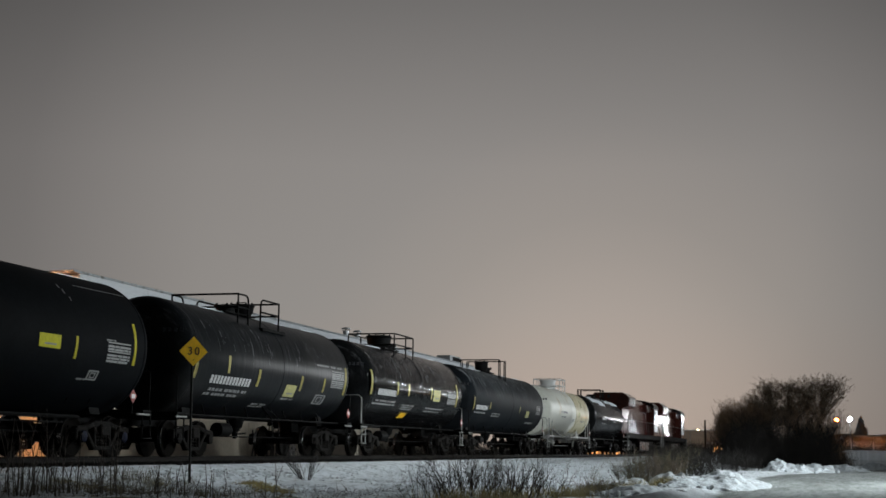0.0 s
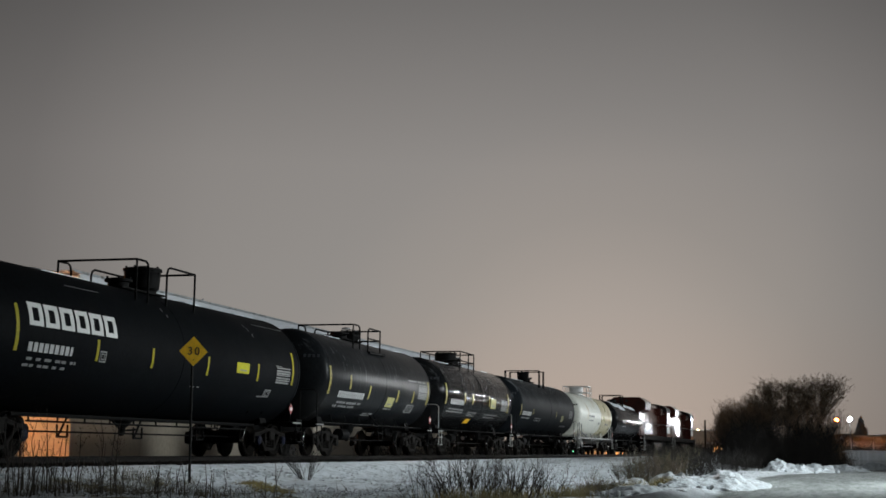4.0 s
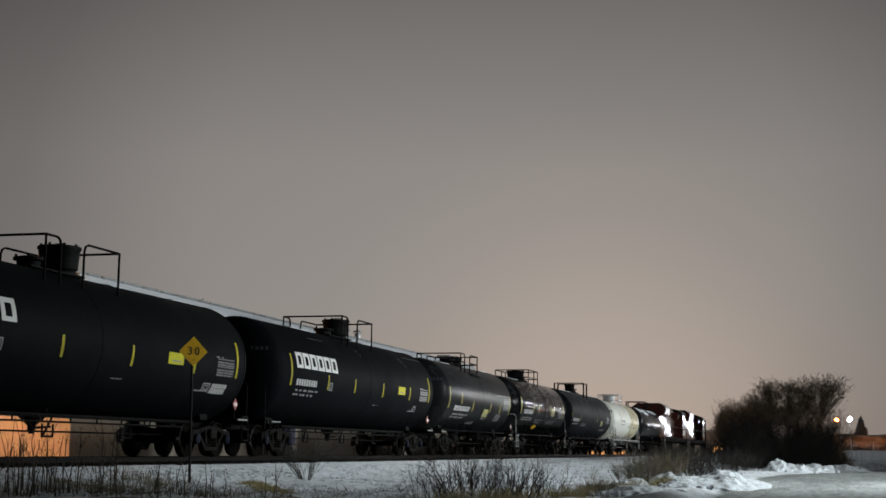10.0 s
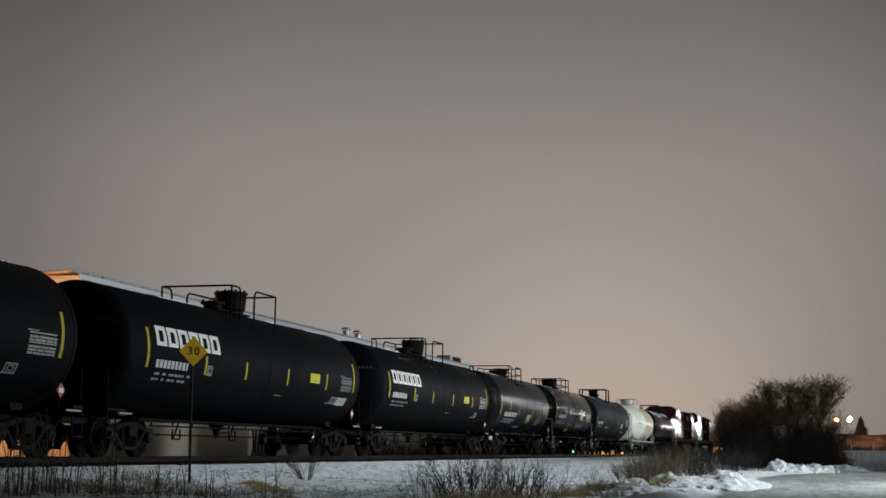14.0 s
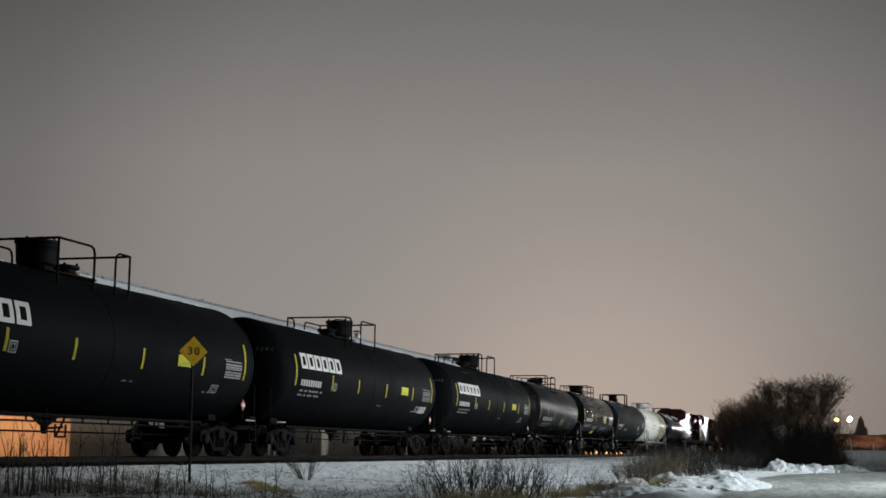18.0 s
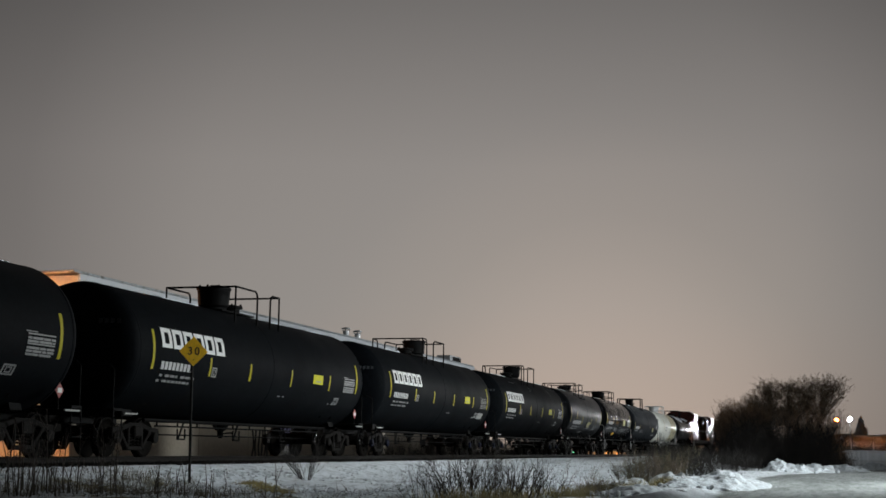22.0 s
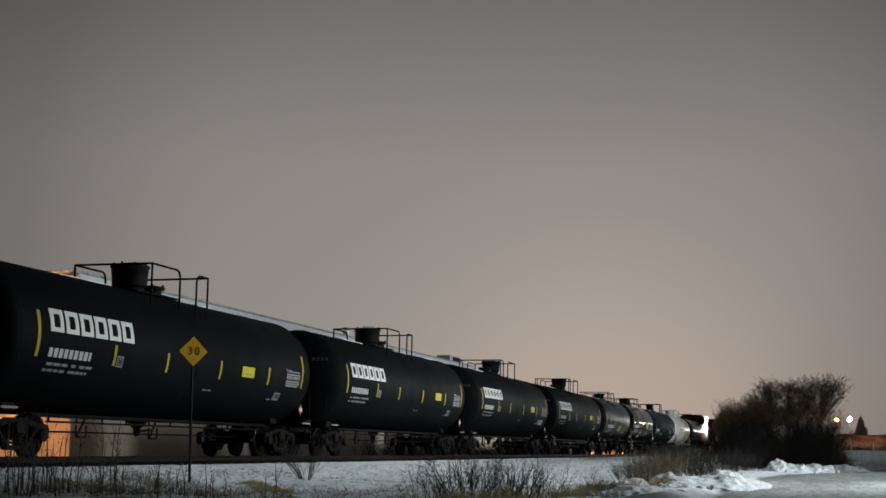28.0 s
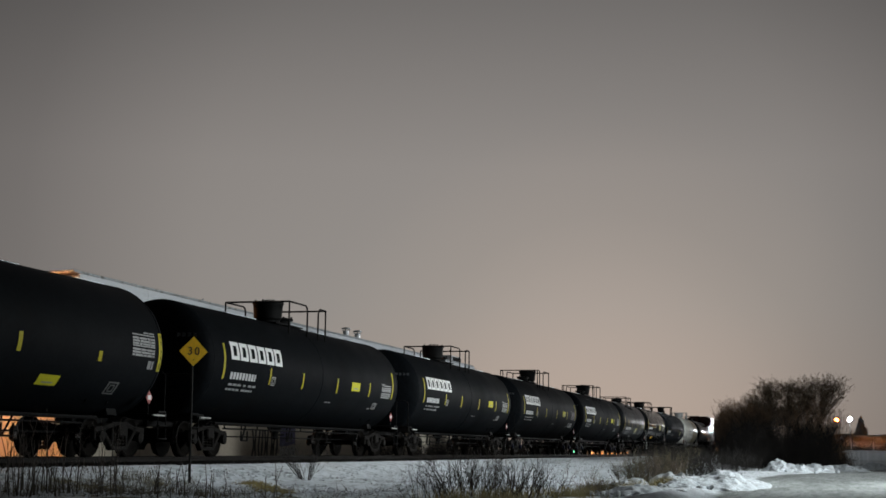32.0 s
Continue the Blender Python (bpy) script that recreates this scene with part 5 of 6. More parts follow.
def grass(name, label, spots, count, height, seed, mat, kind="stuff"):
    """Blades and stalks over a patch: spots of (x, y, radius_x, radius_y)."""
    rng = random.Random(seed)
    st = Strokes()
    for x0, y0, rx, ry in spots:
        for _ in range(count):
            x, y = x0 + rng.gauss(0, rx * 0.5), y0 + rng.gauss(0, ry * 0.5)
            p = Vector((x, y, ground_z(x, y) - 0.02))
            h = height * rng.uniform(0.35, 1.1)
            d = Vector((rng.gauss(0, 0.28), rng.gauss(0, 0.28), 1)).normalized()
            q = p + d * h * 0.55
            e = (d + Vector((rng.gauss(0, 0.35), rng.gauss(0, 0.35), -0.1))).normalized()
            st.stalk([p, q, q + e * h * 0.45], 0.005, 0.0015, 3)
    o = st.made(name, M[mat])
    return tagged(o, label, "grass", kind=kind)


def gz(x, y, dz=0.0):
    return (x, y, ground_z(x, y) + dz)


# the thicket by the road: tall bare trees, many-stemmed willows beside them, brush at the foot coloured near black for
# its shade
bare_tree("tall bare tree with a leaning trunk and a wide airy crown", gz(-1.75, 88.5),
          ((((0, 0, -0.1), (0.25, 0, 1.3), (0.75, 0, 2.5), (1.15, 0.1, 3.6)), 0.085), (((0.05, 0, 0), (0.2, 0.2, 1.8), (0.35, 0.2, 3.9)), 0.07)),
          ((0, (1.85, 0, 4.75), (1.15, 1.3, 1.0), 24), (0, (1.1, 0.3, 5.0), (1.1, 1.1, 0.75), 16), (1, (0.2, 0.1, 4.8), (1.25, 1.2, 1.0), 26), (1, (-0.3, 0, 3.9), (0.9, 0.9, 1.1), 18), (0, (0.9, 0, 3.4), (1.2, 0.9, 1.0), 20)), 21)
bare_tree("bare tree with forked trunk and withered leaves at its twigs", gz(-2.9, 89.5),
          ((((0, 0, -0.1), (0.1, 0, 1.5), (-0.05, 0, 3.2), (0.1, 0, 4.0)), 0.08), (((0.1, 0.1, 0), (0.4, 0.2, 1.6), (0.75, 0.2, 3.4)), 0.06)),
          ((0, (0.2, 0, 4.75), (1.4, 1.2, 0.95), 30), (1, (0.6, 0, 3.5), (1.2, 1.0, 1.2), 34), (0, (-0.1, 0, 2.8), (1.3, 1.0, 1.3), 40)), 12)
bare_tree("bare tree with dense brown twigs in a roadside thicket", gz(-3.9, 88.8),
          ((((0, 0, -0.1), (-0.1, 0, 1.6), (0.05, 0, 3.3), (0.0, 0, 4.1)), 0.075), (((0, 0.1, 0), (-0.35, 0.1, 1.7), (-0.45, 0.1, 3.0)), 0.05)),
          ((0, (-0.1, 0, 4.45), (1.35, 1.1, 1.15), 32), (1, (-1.1, 0, 3.7), (1.0, 1.0, 1.2), 24), (0, (0.3, 0, 3.0), (1.3, 1.0, 1.4), 44), (1, (-0.6, 0, 3.2), (0.9, 0.9, 1.3), 28)), 13)
# willows: several stems from one root, each ending in its own dense head
for i, (x, y, h, r) in enumerate(((-5.9, 87.2, 4.3, 1.4), (-5.1, 88.2, 4.2, 1.2), (-6.3, 86.4, 3.4, 1.0), (-4.6, 86.8, 3.9, 1.1))):
    stems = tuple((((0, 0, -0.1), (r * 0.22 * k, 0.1 * (k * k - 1), h * 0.22), (r * 0.42 * k, 0.2 * (k * k - 1), h * 0.5)), 0.045) for k in (-1, -0.4, 0.3, 1))
    heads = [(k, (r * (-0.5, -0.2, 0.15, 0.5)[k], 0, h * (0.58, 0.66, 0.66, 0.58)[k]), (r * 0.62, r * 0.7, h * 0.34), 24) for k in range(4)]
    heads += [(k, (r * (-0.6, -0.2, 0.2, 0.6)[k] + 0.25, 0, h * 0.36), (r * 0.45, r * 0.7, h * 0.22), 12) for k in range(1 if i in (0, 2) else 0, 4)]
    bare_tree("many-stemmed leafless willow with a rounded head, its twigs tinted as if lamplit", gz(x, y), stems, heads, 15 + i, 1, 0.05, "twig_orange")
rngb = random.Random(5)
for i in range(26):
    k = i / 25
    x = -10.0 + 10.4 * k + rngb.uniform(-0.3, 0.3)
    y = 82 - 6 * math.sin(k * 3.1) + rngb.uniform(-2, 3)
    tall = rngb.uniform(1.8, 2.4) if -5.8 < x < -0.9 else rngb.uniform(0.7, 1.0) if x > -0.4 else rngb.uniform(0.9, 1.2)
    shrub("dense leafless brush, shade put into its near-black colour", gz(x, y), tall, 44, 0.5, 100 + i, "brush_dark", 2, 0.7, "brush", 0, "brush in the thicket")
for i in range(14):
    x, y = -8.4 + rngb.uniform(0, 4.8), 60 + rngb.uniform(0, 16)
    shrub("dense leafless brush, shade put into its near-black colour", gz(x, y), rngb.uniform(0.7, 0.95), 46, 0.6, 140 + i, "brush_dark", 2, 0.7, "brush", 0, "brush in the thicket")

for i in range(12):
    shrub("dense leafless brush, shade put into its near-black colour", gz(-5.2 + 0.42 * i, 84 + rngb.uniform(-1, 3)), rngb.uniform(2.1, 3.1), 46, 0.32, 170 + i, "brush_dark", 2, 0.7, "brush", 0, "brush in the thicket")
for i, (x, h) in enumerate(((-1.9, 3.4), (-1.4, 3.5), (-1.0, 3.3), (-0.6, 2.7), (-0.25, 1.9), (0.25, 0.8))):
    shrub("dense bush at the road's bend, tinted as if lamplit", gz(x, 87), h, 46, 0.4, 190 + i, "twig_orange", 2, 0.5, "brush", 1, "brush in the thicket")

# willows at the edge of the snow, foreground bush, small bush, weeds, grass
for i, (x, y, h) in enumerate(((-5.45, 38.2, 0.72), (-5.15, 37.6, 0.85), (-4.9, 38.0, 0.95), (-4.65, 38.4, 0.92), (-5.3, 39.6, 0.85), (-4.5, 39.4, 0.78))):
    shrub("grey-green leafless willow shrub in the snow", gz(x, y), h, 34, 0.85, 30 + i, ("twig", "willow_stem", "twig", "twig_brown")[i % 4], 2, 0.32, "willow_shrub", 0, "willow shrubs")
for i, (x, y, h) in enumerate(((-6.6, 53, 0.8), (-6.2, 52, 0.9), (-5.8, 51, 0.95), (-5.4, 50.5, 0.95), (-5.0, 50.0, 0.9), (-4.75, 50.5, 0.85), (-5.6, 54, 0.9), (-4.4, 52, 0.75))):
    shrub("brown leafless brush at the edge of the snow", gz(x, y), h, 44, 0.6, 300 + i, ("brush_dark", "brush_dark", "willow_stem", "brush_dark")[i % 4], 2, 0.42, "willow_shrub", 0, "willow shrubs")
for i, (x, y, h) in enumerate(((-4.95, 29.0, 0.46), (-4.75, 29.3, 0.50), (-4.55, 29.0, 0.44))):
    shrub("low tuft of thin brown stems in dead grass", gz(x, y), h, 46, 0.7, 320 + i, ("twig_brown", "willow_stem", "dull_grass")[i], 1, 0.16, "willow_shrub", 0, "willow shrubs")
shrub("small bare bush with a few forked stems", gz(-7.3, 43.0), 0.75, 9, 0.7, 330, "twig", 1, 0.12, "small_bush")
for i, (x, y, h) in enumerate(((-7.35, 25.2, 0.72), (-6.95, 25.0, 0.84), (-6.5, 25.2, 0.88), (-6.1, 25.4, 0.86), (-5.75, 25.8, 0.84), (-5.4, 26.1, 0.78), (-6.8, 26.2, 0.95), (-5.9, 26.4, 0.9))):
    shrub("dark leafless twiggy bush rising from the snow", gz(x, y), h, 15, 0.95, 50 + i, "twig_dark", 3, 0.38, "bush", 0, "foreground bushes", 1.05)
shrub("small bare bush with a fan of thin stems", gz(-12.6, 32.6), 1.1, 20, 0.95, 61, "brush_dark", 2, 0.14, "small_bush")
weeds = Strokes()
for i in range(28):
    x = -13.9 + rngb.random() ** 1.5 * 2.6
    y = 17.6 + (x + 13.5) * 0.74 + rngb.random() * 2.4
    p = Vector(gz(x, y, -0.03))
    d = Vector((rngb.gauss(0, 0.07), rngb.gauss(0, 0.07), 1)).normalized()
    tall = rngb.uniform(0.9, 1.35) * (1.15 if x < -13.2 else 1.0)
    weeds.stalk([p, p + d * tall * 0.4, p + d * tall * 0.7 + Vector((rngb.gauss(0, 0.03), rngb.gauss(0, 0.03), 0)), p + d * tall + Vector((rngb.gauss(0, 0.08), rngb.gauss(0, 0.08), 0))], 0.011, 0.004, 4)
    for _ in range(3):
        branch(weeds, rngb, p + d * tall * rngb.uniform(0.35, 0.8), (d + Vector((rngb.gauss(0, 0.5), rngb.gauss(0, 0.5), 0.2))).normalized(), tall * 0.28, 0.005, 1, 0.35, 0.5, 0.2, (weeds, 1), 4, 0.03)
for i in range(125):
    x = -13.9 + rngb.random() ** 1.9 * 4.6
    y = 17.5 + (x + 13.5) * 0.74 + rngb.random() ** 1.3 * 2.8
    p = Vector(gz(x, y, -0.03))
    d = Vector((rngb.gauss(0, 0.09), rngb.gauss(0, 0.09), 1)).normalized()
    tall = rngb.uniform(0.4, 1.0) * (0.62 if x > -11.7 else 1.0)
    top = p + d * tall + Vector((rngb.gauss(0, 0.05), rngb.gauss(0, 0.05), 0))
    weeds.stalk([p, p + d * tall * 0.5, top], 0.010, 0.004, 4)
    if i % 3:
        branch(weeds, rngb, p + d * tall * rngb.uniform(0.4, 0.75), (d + Vector((rngb.gauss(0, 0.5), rngb.gauss(0, 0.5), 0.2))).normalized(), tall * 0.35, 0.005, 1, 0.35, 0.5, 0.2, (weeds, 1), 4, 0.03)
tagged(weeds.made("dead_weeds", M["twig_dark"]), "thin dark dead weed stalks with seed heads", "weeds", kind="stuff")
litter = Strokes()
for i in range(1200):
    x = -14.0 + rngb.random() ** 2.0 * 6.0
    y = 17.5 + (x + 13.5) * 0.74 + rngb.random() ** 1.6 * 7.5
    p = Vector(gz(x, y, -0.01))
    d = Vector((rngb.gauss(0, 0.5), rngb.gauss(0, 0.5), 1)).normalized()
    ln = rngb.uniform(0.04, 0.24)
    litter.stalk([p, p + d * ln * 0.6, p + d * ln + Vector((rngb.gauss(0, 0.03), rngb.gauss(0, 0.03), -0.02))], 0.005, 0.0025, 3)
tagged(litter.made("stubble", M["twig"]), "short dark stubble poking through thin snow", "weeds", kind="stuff")
def crumbs(name, label, count, seed, mat, lo, hi, flat):
    """Small clods strewn over the verge."""
    rng = random.Random(seed)
    vs, fs = [], []
    for _ in range(count):
        y = 18 + 46 * rng.random() ** 1.3
        x = rng.uniform(-13.9, min(-3.2, -8.5 + 0.16 * (y - 18)))
        if noise.noise((x * 0.7, y * 0.4, 9.0)) + rng.uniform(-0.35, 0.35) < 0:
            continue
        s = rng.uniform(lo, hi)
        z = ground_z(x, y) + s * 0.15
        o = len(vs)
        for dx, dy, dz in ((1, 0, 0), (-1, 0, 0), (0, 1, 0), (0, -1, 0), (0, 0, 1), (0, 0, -1)):
            k = s * rng.uniform(0.6, 1.5)
            vs.append((x + dx * k, y + dy * k * 1.4, z + dz * k * flat))
        fs += [(o + a, o + b, o + c) for a, b, c in ((0, 2, 4), (2, 1, 4), (1, 3, 4), (3, 0, 4), (2, 0, 5), (1, 2, 5), (3, 1, 5), (0, 3, 5))]
    me = bpy.data.meshes.new(name)
    me.from_pydata(vs, [], fs)
    me.materials.append(M[mat])
    return tagged(new(name, me), label, "snow" if "snow" in mat else "litter", kind="stuff")


crumbs("snow_clods", "small clods of crusted snow on the verge", 9000, 81, "snow_old", 0.02, 0.06, 0.6)
crumbs("dark_litter", "dark clods and leaf litter in the snow", 5000, 82, "stone", 0.008, 0.03, 0.35)
grass("yellow_grass", "flattened strip of yellow dead grass", [(-9.8 - 0.28 * k, 24.1 + 0.5 * k, 0.22, 0.5) for k in range(11)], 190, 0.11, 71, "dry_grass")
grass("dead_grass", "tufts of dead grass showing through snow", ((-5.15, 31.5, 0.35, 1.2), (-4.65, 32.5, 0.35, 1.2), (-4.9, 29.5, 0.3, 1.0), (-4.2, 35, 0.3, 1.0), (-6.2, 27.6, 0.8, 1.2), (-5.4, 28.8, 0.5, 0.9),
      (-5.7, 24.2, 0.6, 0.8), (-6.4, 23.6, 0.6, 0.6), (-5.0, 26.5, 0.6, 0.8)), 230, 0.26, 72, "dry_grass")
grass("weedy_grass", "thin dead grass and weeds in the snow", ((-13.3, 25.2, 0.7, 1.4), (-12.5, 22, 1.4, 1.6), (-13.2, 19.4, 0.8, 1.0), (-12.4, 20, 0.8, 1.0), (-11.4, 21, 1.0, 1.2), (-10.2, 21.6, 1.0, 0.8)), 220, 0.26, 73, "dull_grass")


# ---- ploughed snow heaps ----
def snow_heap(label, at, size, seed, rough=1.0, lumps=0, mat="snow_old"):
    """A ploughed heap: an uneven dome with ridges, crusts and a few thrown lumps at its foot."""
    bm, rng = B(), random.Random(seed)
    bmesh.ops.create_icosphere(bm, subdivisions=6, radius=1.0)
    off = Vector((seed * 7.3, seed * 3.1, seed))
    for v in bm.verts:
        p = v.co.copy()
        q = Vector((p.x * size[0], p.y * size[1], p.z * size[2])) + off
        crest = 0.5 - abs(noise.noise(q * 1.7))
        k = 1 + 0.26 * noise.noise(p * 1.5 + off) + 0.08 * noise.noise(p * 4 + off)
        up = max(p.z, 0.0)
        up = up ** 1.35 * (1 + rough * (0.55 * crest + 0.3 * noise.noise(q * 4.2))) + up * rough * (0.16 * (0.4 - abs(noise.noise(q * 8.0))) + 0.08 * noise.noise(q * 18) + 0.05 * noise.noise(q * 38))
        v.co = Vector((p.x * k * size[0], p.y * k * size[1], (up if p.z > 0 else -0.1) * k * size[2]))
    for _ in range(lumps):
        a, r = rng.uniform(0, 2 * math.pi), rng.uniform(0.75, 1.25)
        c = Vector((math.cos(a) * r * size[0], math.sin(a) * r * size[1], 0.05))
        got = bmesh.ops.create_icosphere(bm, subdivisions=2, radius=rng.uniform(0.03, 0.085), matrix=Matrix.Translation(c))
        for v in got["verts"]:
            v.co += (v.co - c) * 0.6 * noise.noise(v.co * 9 + off)
    o = obj("snow_mound", bm, M[mat], True, 60)
    o.matrix_basis = pose(*at)
    return tagged(o, label, "snow mound", "ploughed snow heaps")


snow_heap("broad rough heap of old ploughed snow beside the road", gz(-2.88, 37.4, -0.05), (1.15, 4.2, 0.38), 1, 0.75, 24)
snow_heap("dirty crusted heap of old snow among dead grass", gz(-4.15, 37.4, -0.05), (0.62, 2.2, 0.22), 8, 1.5, 40, "snow_dirty")
snow_heap("crusted snow scattered with lumps beside the road", gz(-4.0, 29.3, -0.05), (0.75, 1.7, 0.13), 11, 1.7, 46)
snow_heap("low lumpy heap of ploughed snow beside the road", gz(-3.5, 33.5, -0.06), (0.55, 1.8, 0.15), 2, 1.3, 20)
snow_heap("crusted lump of old snow among dead grass", gz(-5.0, 35.6, -0.06), (0.45, 1.5, 0.16), 9, 1.5, 24, "snow_dirty")
snow_heap("rough peaked heap of ploughed snow at the thicket", gz(-2.5, 65, -0.05), (0.72, 1.8, 0.33), 3, 1.2, 6)
snow_heap("rough peaked heap of ploughed snow at the thicket", gz(-1.75, 66, -0.05), (0.85, 1.8, 0.29), 4, 1.2, 6)
snow_heap("low heap of ploughed snow along the road bend", gz(-0.9, 69, -0.05), (0.9, 1.6, 0.27), 5, 1.4, 8)
snow_heap("low heap of ploughed snow along the road bend", gz(0.4, 75, -0.05), (1.2, 1.6, 0.24), 7, 1.4, 8)
snow_heap("low heap of ploughed snow along the road bend", gz(2.0, 84, -0.05), (1.5, 1.6, 0.26), 6, 1.4, 8)
snow_heap("low heap of ploughed snow along the road bend", gz(4.4, 93, -0.05), (1.6, 1.6, 0.30), 10, 1.4, 8)


# ---- fence, poles and lamps beyond the road ----
def make_fence():
    fe = thing("fence", "grey board fence on steel posts", "fence", gz_pose(0.6, 108))
    b0 = part("board", box(B(), (0, 0, 0), (0.1515, 0.02, 1.08), 0.004), M["fence_board"], fe, "", pose(0.1, 0, 0.60))
    for i in range(1, 110):
        again(b0, fe, pose(0.1 + 0.153 * i, random.uniform(-0.008, 0.008), 0.60 + random.uniform(-0.02, 0.02)))
    for i in range(7):
        p = part("post", tube(B(), ((0, 0.06, -0.1), (0, 0.06, 1.75)), 0.035, 8), M["galvanised"], fe, "galvanised post", pose((-0.7, 0.5, 2.06, 4.3, 6.5, 8.7, 10.9)[i], 0, 0))
        part("arm", tube(B(), ((0, 0.06, 1.5), (0.5, 0.06, 1.5)), 0.02, 6), M["galvanised"], p)
    for z in (0.25, 1.0):
        part("rail", box(B(), (8.3, 0.05, z), (17, 0.04, 0.07), 0.005), M["fence_board"], fe)


def gz_pose(x, y):
    return pose(x, y, ground_z(x, y))


make_fence()


def gate_post(x, y, h):
    g = thing("gate_post", "short weathered post at the road's edge", "post", gz_pose(x, y))
    part("shaft", tube(B(), ((0, 0, -0.1), (0, 0, h)), 0.05, 8, 0.045), M["wood_pole"], g)
    part("top_cap", spun(B(), ((h, 0.055), (h + 0.03, 0.03)), "Z", 8), M["galvanised"], g)


for i in range(15):
    shrub("leafless bush behind the board fence, coloured near black", gz(0.2 + 0.72 * i, 112 + rngb.uniform(-1, 1)), rngb.uniform(1.7, 2.0), 80, 0.4, 210 + i, "brush_dark", 2, 0.6, "brush", 0, "brush behind the fence")
gate_post(-0.55, 100, 1.6)
gate_post(-0.25, 92, 0.95)


def light_mast(name, label, place, height, glow, radius, steel):
    x, y = place
    m = thing(name, label, "street lamp", gz_pose(x, y))
    base = ground_z(x, y)
    h = height - base
    part("mast", tube(B(), ((0, 0, -0.2), (0, 0, h + 0.15)), 0.11, 8, 0.07), steel, m)
    head = part("lamp_head", box(B(), (0, 0.25, h + 0.2), (1.0, 0.5, 0.16), 0.03), M["galvanised"], m)
    part("lamp_lens", spun(B(), ((-0.16, radius * 0.55), (-0.08, radius), (0.08, radius), (0.16, radius * 0.5)), "Y", 18, (0, -0.25, h)), glow, head, "glowing lamp lens")
    part("bracket", tube(B(), ((0, 0.1, h - 0.5), (0, 0.3, h + 0.1)), 0.03, 6), M["galvanised"], head)


light_mast("floodlight_mast", "tall mast with a blazing white floodlight", (3.78, 388.6), 9.33, M["lamp_white"], 0.55, M["galvanised"])
light_mast("sodium_mast", "mast with a glowing orange sodium lamp", (0.30, 395), 9.15, M["lamp_sodium"], 0.46, M["steel_black"])


def far_lamp(x, y, z, arm):
    m = thing("street_lamp", "distant street lamp with a curved arm, lit", "street lamp", gz_pose(x, y))
    h = z - ground_z(x, y)
    part("mast", tube(B(), ((0, 0, 0), (0, 0, h - 0.6), (arm * 0.25, 0, h - 0.1), (arm, 0, h + 0.1)), 0.09, 8, 0.05), M["galvanised"], m)
    part("lamp_head", box(B(), (arm + 0.2, 0, h + 0.08), (0.8, 0.3, 0.12), 0.03), M["galvanised"], m)
    part("lamp_lens", spun(B(), ((-0.1, 0.1), (0.0, 0.26), (0.1, 0.1)), "Z", 10, (arm + 0.2, 0, h)), M["lamp_small"], m)


far_lamp(-30.2, 306, 4.9, 1.5)
far_lamp(-34.5, 300, 2.9, 1.0)
pole = thing("utility_pole", "short dark wooden pole among brush", "pole", gz_pose(-18.0, 204))
part("shaft", tube(B(), ((0, 0, -0.3), (0, 0, 4.9)), 0.16, 8, 0.12), M["wood_pole"], pole)
part("crosspiece", box(B(), (0, 0, 4.6), (0.1, 0.5, 0.1), 0.01), M["wood_pole"], pole)


def conifer(at, h, seed):
    rng = random.Random(seed)
    t = thing("conifer_tree", "conifer beyond the yard, haze put into its pale colour", "tree", pose(*at))
    part("trunk", tube(B(), ((0, 0, 0), (0, 0, h * 0.95)), h * 0.02, 6, 0.03), M["bark"], t)
    st = Strokes()
    for i in range(620):
        k = rng.random() ** 0.8
        z = h * (0.08 + 0.92 * k)
        r = (1 - k) * h * 0.42 * rng.uniform(0.5, 1.1) + 0.1
        a = rng.uniform(0, 2 * math.pi)
        tip = Vector((math.cos(a) * r, math.sin(a) * r, z - r * 0.22))
        st.stalk([Vector((0, 0, z)), tip * 0.6 + Vector((0, 0, z * 0.4 + 0.05)), tip], 0.09, 0.16, 3)
        for _ in range(4):
            st.leaf(tip * rng.uniform(0.6, 1.0) + Vector((0, 0, z * 0.0)), 0.5, rng)
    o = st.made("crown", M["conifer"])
    o.parent = t


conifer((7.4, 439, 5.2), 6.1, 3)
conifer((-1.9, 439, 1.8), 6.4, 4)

# far buildings: a long low hall ahead, a shed with sodium light on the yard
hall = thing("far_building", "long low distant hall with a flat roof", "building", pose(-52, 430, -0.6))
part("wall", box(B(), (4, 0, 3.5), (44, 12, 7.0), 0.05), M["far_wall"], hall)
part("roof", box(B(), (4, 0, 7.15), (44.6, 12.6, 0.3), 0.05), M["snow_cap"], hall, "snow-covered flat roof")
part("door", box(B(), (6, -6.05, 1.5), (3.5, 0.1, 3.0), 0.02), M["steel_black"], hall)
shed = thing("yard_wall", "low far yard wall lit orange by a lamp", "wall", pose(-35, 222, -0.6))
part("wall_body", box(B(), (0, 0, 0.36), (7, 0.4, 0.72), 0.05), M["end_wall"], shed)
part("coping", box(B(), (0, 0, 0.76), (7.2, 0.6, 0.08), 0.02), M["snow_cap"], shed, "snow-topped coping")
for i in range(9):
    part("wall_light", box(B(), (-3.2 + i * 0.8, -0.24, 0.46 + 0.05 * (i % 3)), (0.16 + 0.05 * (i % 2), 0.06, 0.20), 0.02), M["lamp_window"], shed, "small glowing orange wall light")
for i in range(4):
    part("pier", box(B(), (-3 + i * 2, -0.25, 0.35), (0.5, 0.2, 0.7), 0.03), M["wall_tan"], shed)
kiosk = thing("far_shed", "small distant shed with lit orange doorways", "shed", pose(-23.8, 300, -0.6))
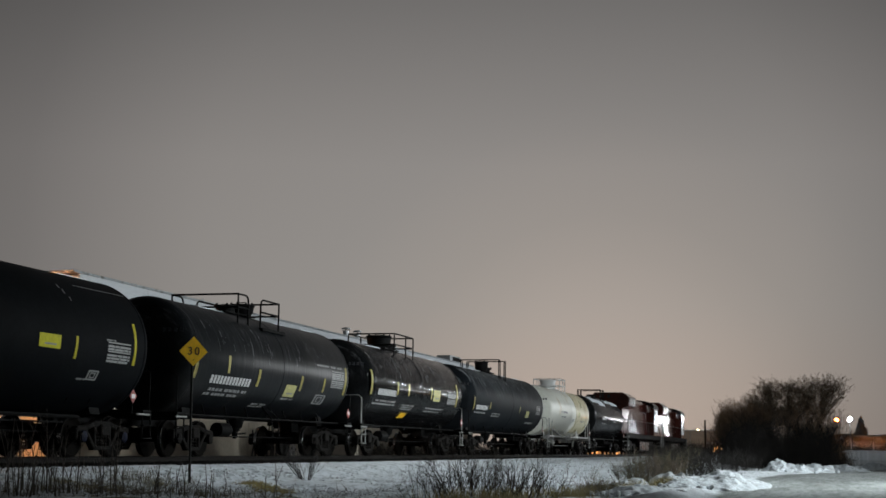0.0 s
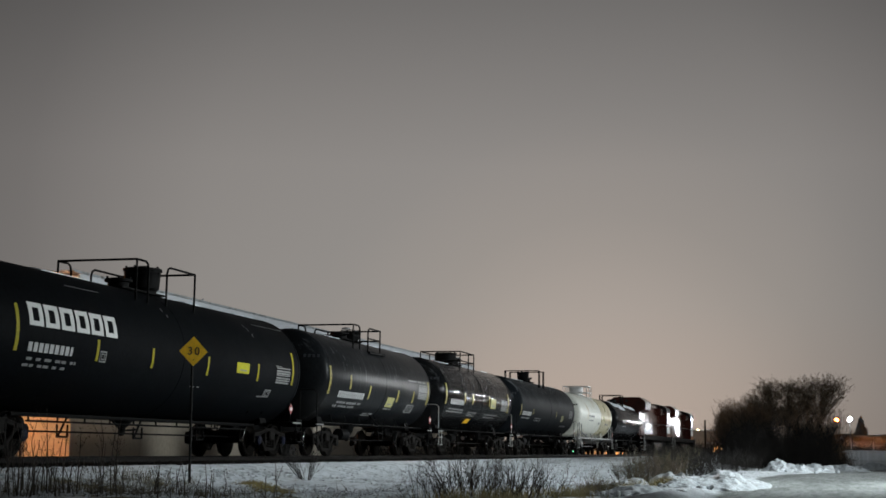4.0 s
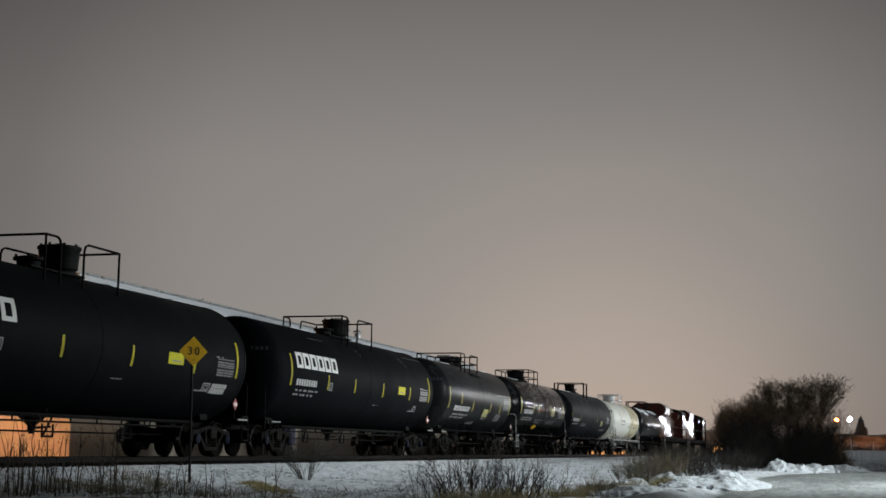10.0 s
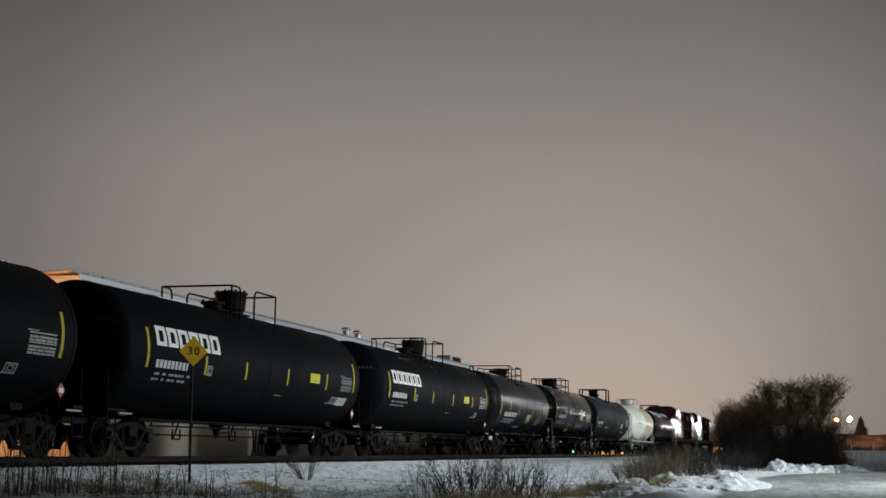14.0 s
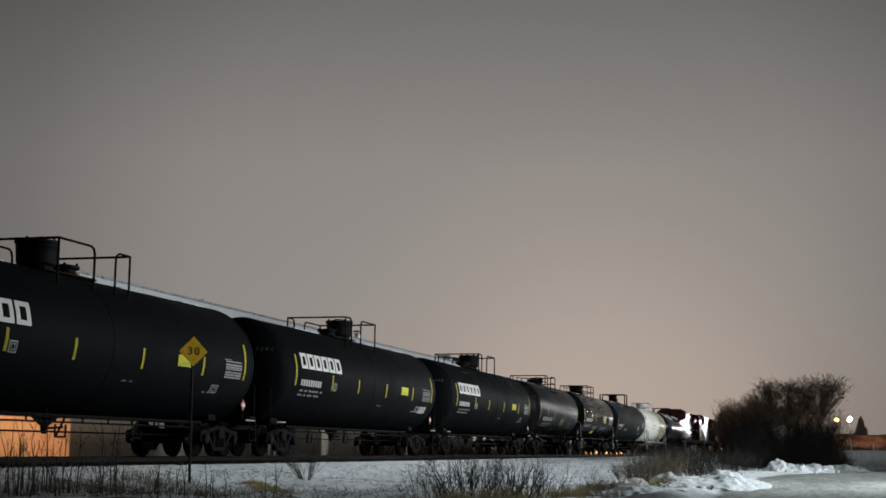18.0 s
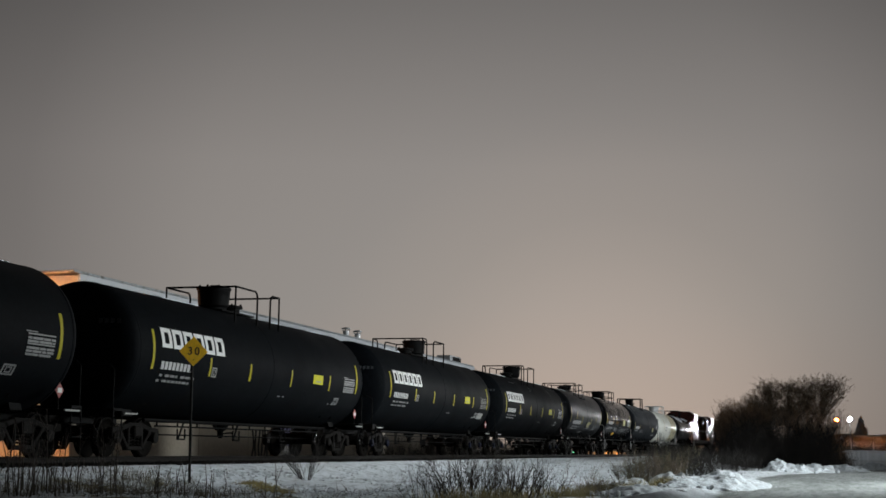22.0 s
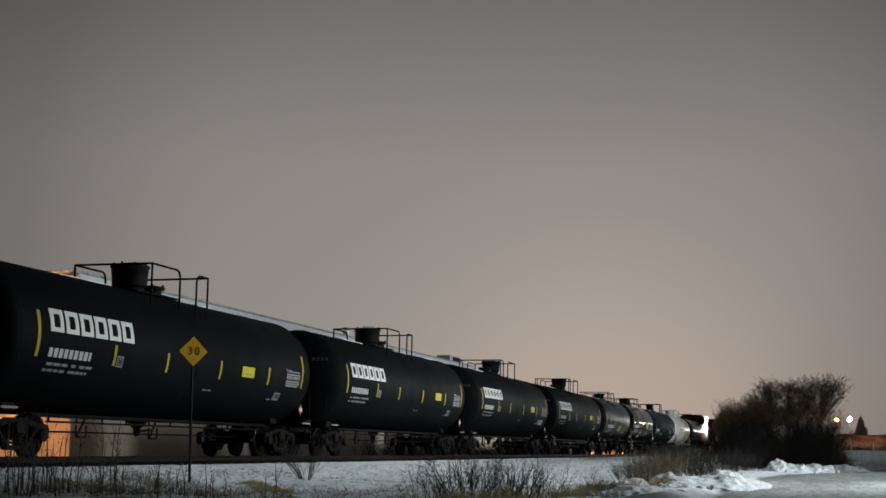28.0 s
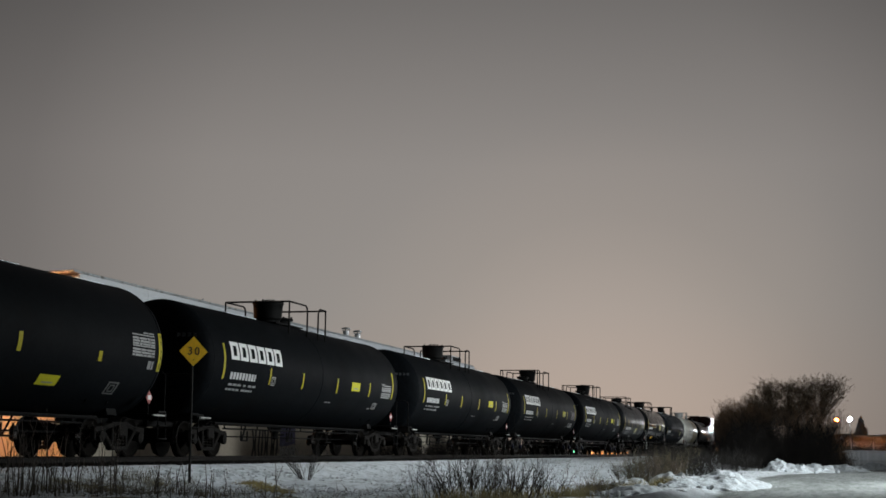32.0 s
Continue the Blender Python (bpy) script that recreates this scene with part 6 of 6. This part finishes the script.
part("wall_body", box(B(), (0, 0, 1.3), (5.0, 3.0, 2.6), 0.05), M["far_wall"], kiosk)
part("roof", box(B(), (0, 0, 2.7), (5.4, 3.4, 0.2), 0.04), M["snow_cap"], kiosk, "snow-covered flat roof")
for x in (-0.75, -0.1, 0.75):
    part("lit_doorway", box(B(), (x, -1.53, 1.45), (0.18, 0.06, 1.0), 0.02), M["lamp_window"], kiosk, "narrow glowing orange doorway")
# filler brush, added only to darken what shows beneath the train
for i in range(44):
    y = 70 + i * 1.35 if i < 36 else 170 + (i - 36) * 5.0
    shrub("brush added beyond the track to darken the gaps under the train", gz(-23.2 + rngb.uniform(-0.6, 0.6), y), rngb.uniform(1.0, 1.4), 44, 0.55, 240 + i, "brush_dark", 2, 0.8, "brush", 0, "brush beyond the track")
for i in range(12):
    shrub("brush added beyond the yard wall to darken the gaps under the train", gz(-53 + 1.4 * i, 236 + rngb.uniform(-2, 2)), rngb.uniform(3.2, 4.2), 60, 0.4, 340 + i, "brush_dark", 1, 1.0, "brush", 0, "brush beyond the track")
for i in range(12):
    shrub("brush added beyond the track to darken the gaps under the train", gz(-27.0 + rngb.uniform(-0.8, 0.8), 204 + i * 7.0), rngb.uniform(2.2, 3.0), 60, 0.5, 360 + i, "brush_dark", 1, 1.2, "brush", 0, "brush beyond the track")
sig = thing("dwarf_signal", "low railway signal showing a green light", "signal", pose(-27.6, 152, -0.75))
part("post", tube(B(), ((0, 0, 0), (0, 0, 0.6)), 0.06, 8), M["steel_black"], sig)
part("housing", box(B(), (0, 0, 0.85), (0.32, 0.25, 0.5), 0.03), M["steel_black"], sig)
part("lens", spun(B(), ((-0.16, 0.06), (-0.14, 0.12), (-0.12, 0.12)), "Y", 12, (0, 0, 0.88)), M["lamp_green"], sig, "glowing green lens")


# ---- what moves: the train rolls away along the track, its wheels turning ----
def motions():
    times = [k * 2.0 for k in range(17)]
    for ob, y0 in TRAIN:
        turn = 180 if ob.name.startswith("locomotive") and ob.rotation_euler.z > 1 else 0
        walk(ob, [(t, pose(TRACK_X, y0 + rolled(t), 0, 0, 0, turn)) for t in times])
        for w in ob.children:
            if not w.name.startswith("wheelset"):
                continue
            x, y, r = w.matrix_basis.translation
            total = rolled(32.0) / r
            n = int(total / radians(75)) + 1
            rows, t = [], 0.0
            for k in range(n + 1):
                goal = rolled(32.0) * k / n
                lo, hi = 0.0, 32.0
                for _ in range(24):
                    mid = (lo + hi) / 2
                    lo, hi = (mid, hi) if rolled(mid) < goal else (lo, mid)
                turned = -goal / r * (1 if not turn else -1)
                rows.append(((lo + hi) / 2, pose(x, y, r, math.degrees(turned))))
            walk(w, rows)


motions()
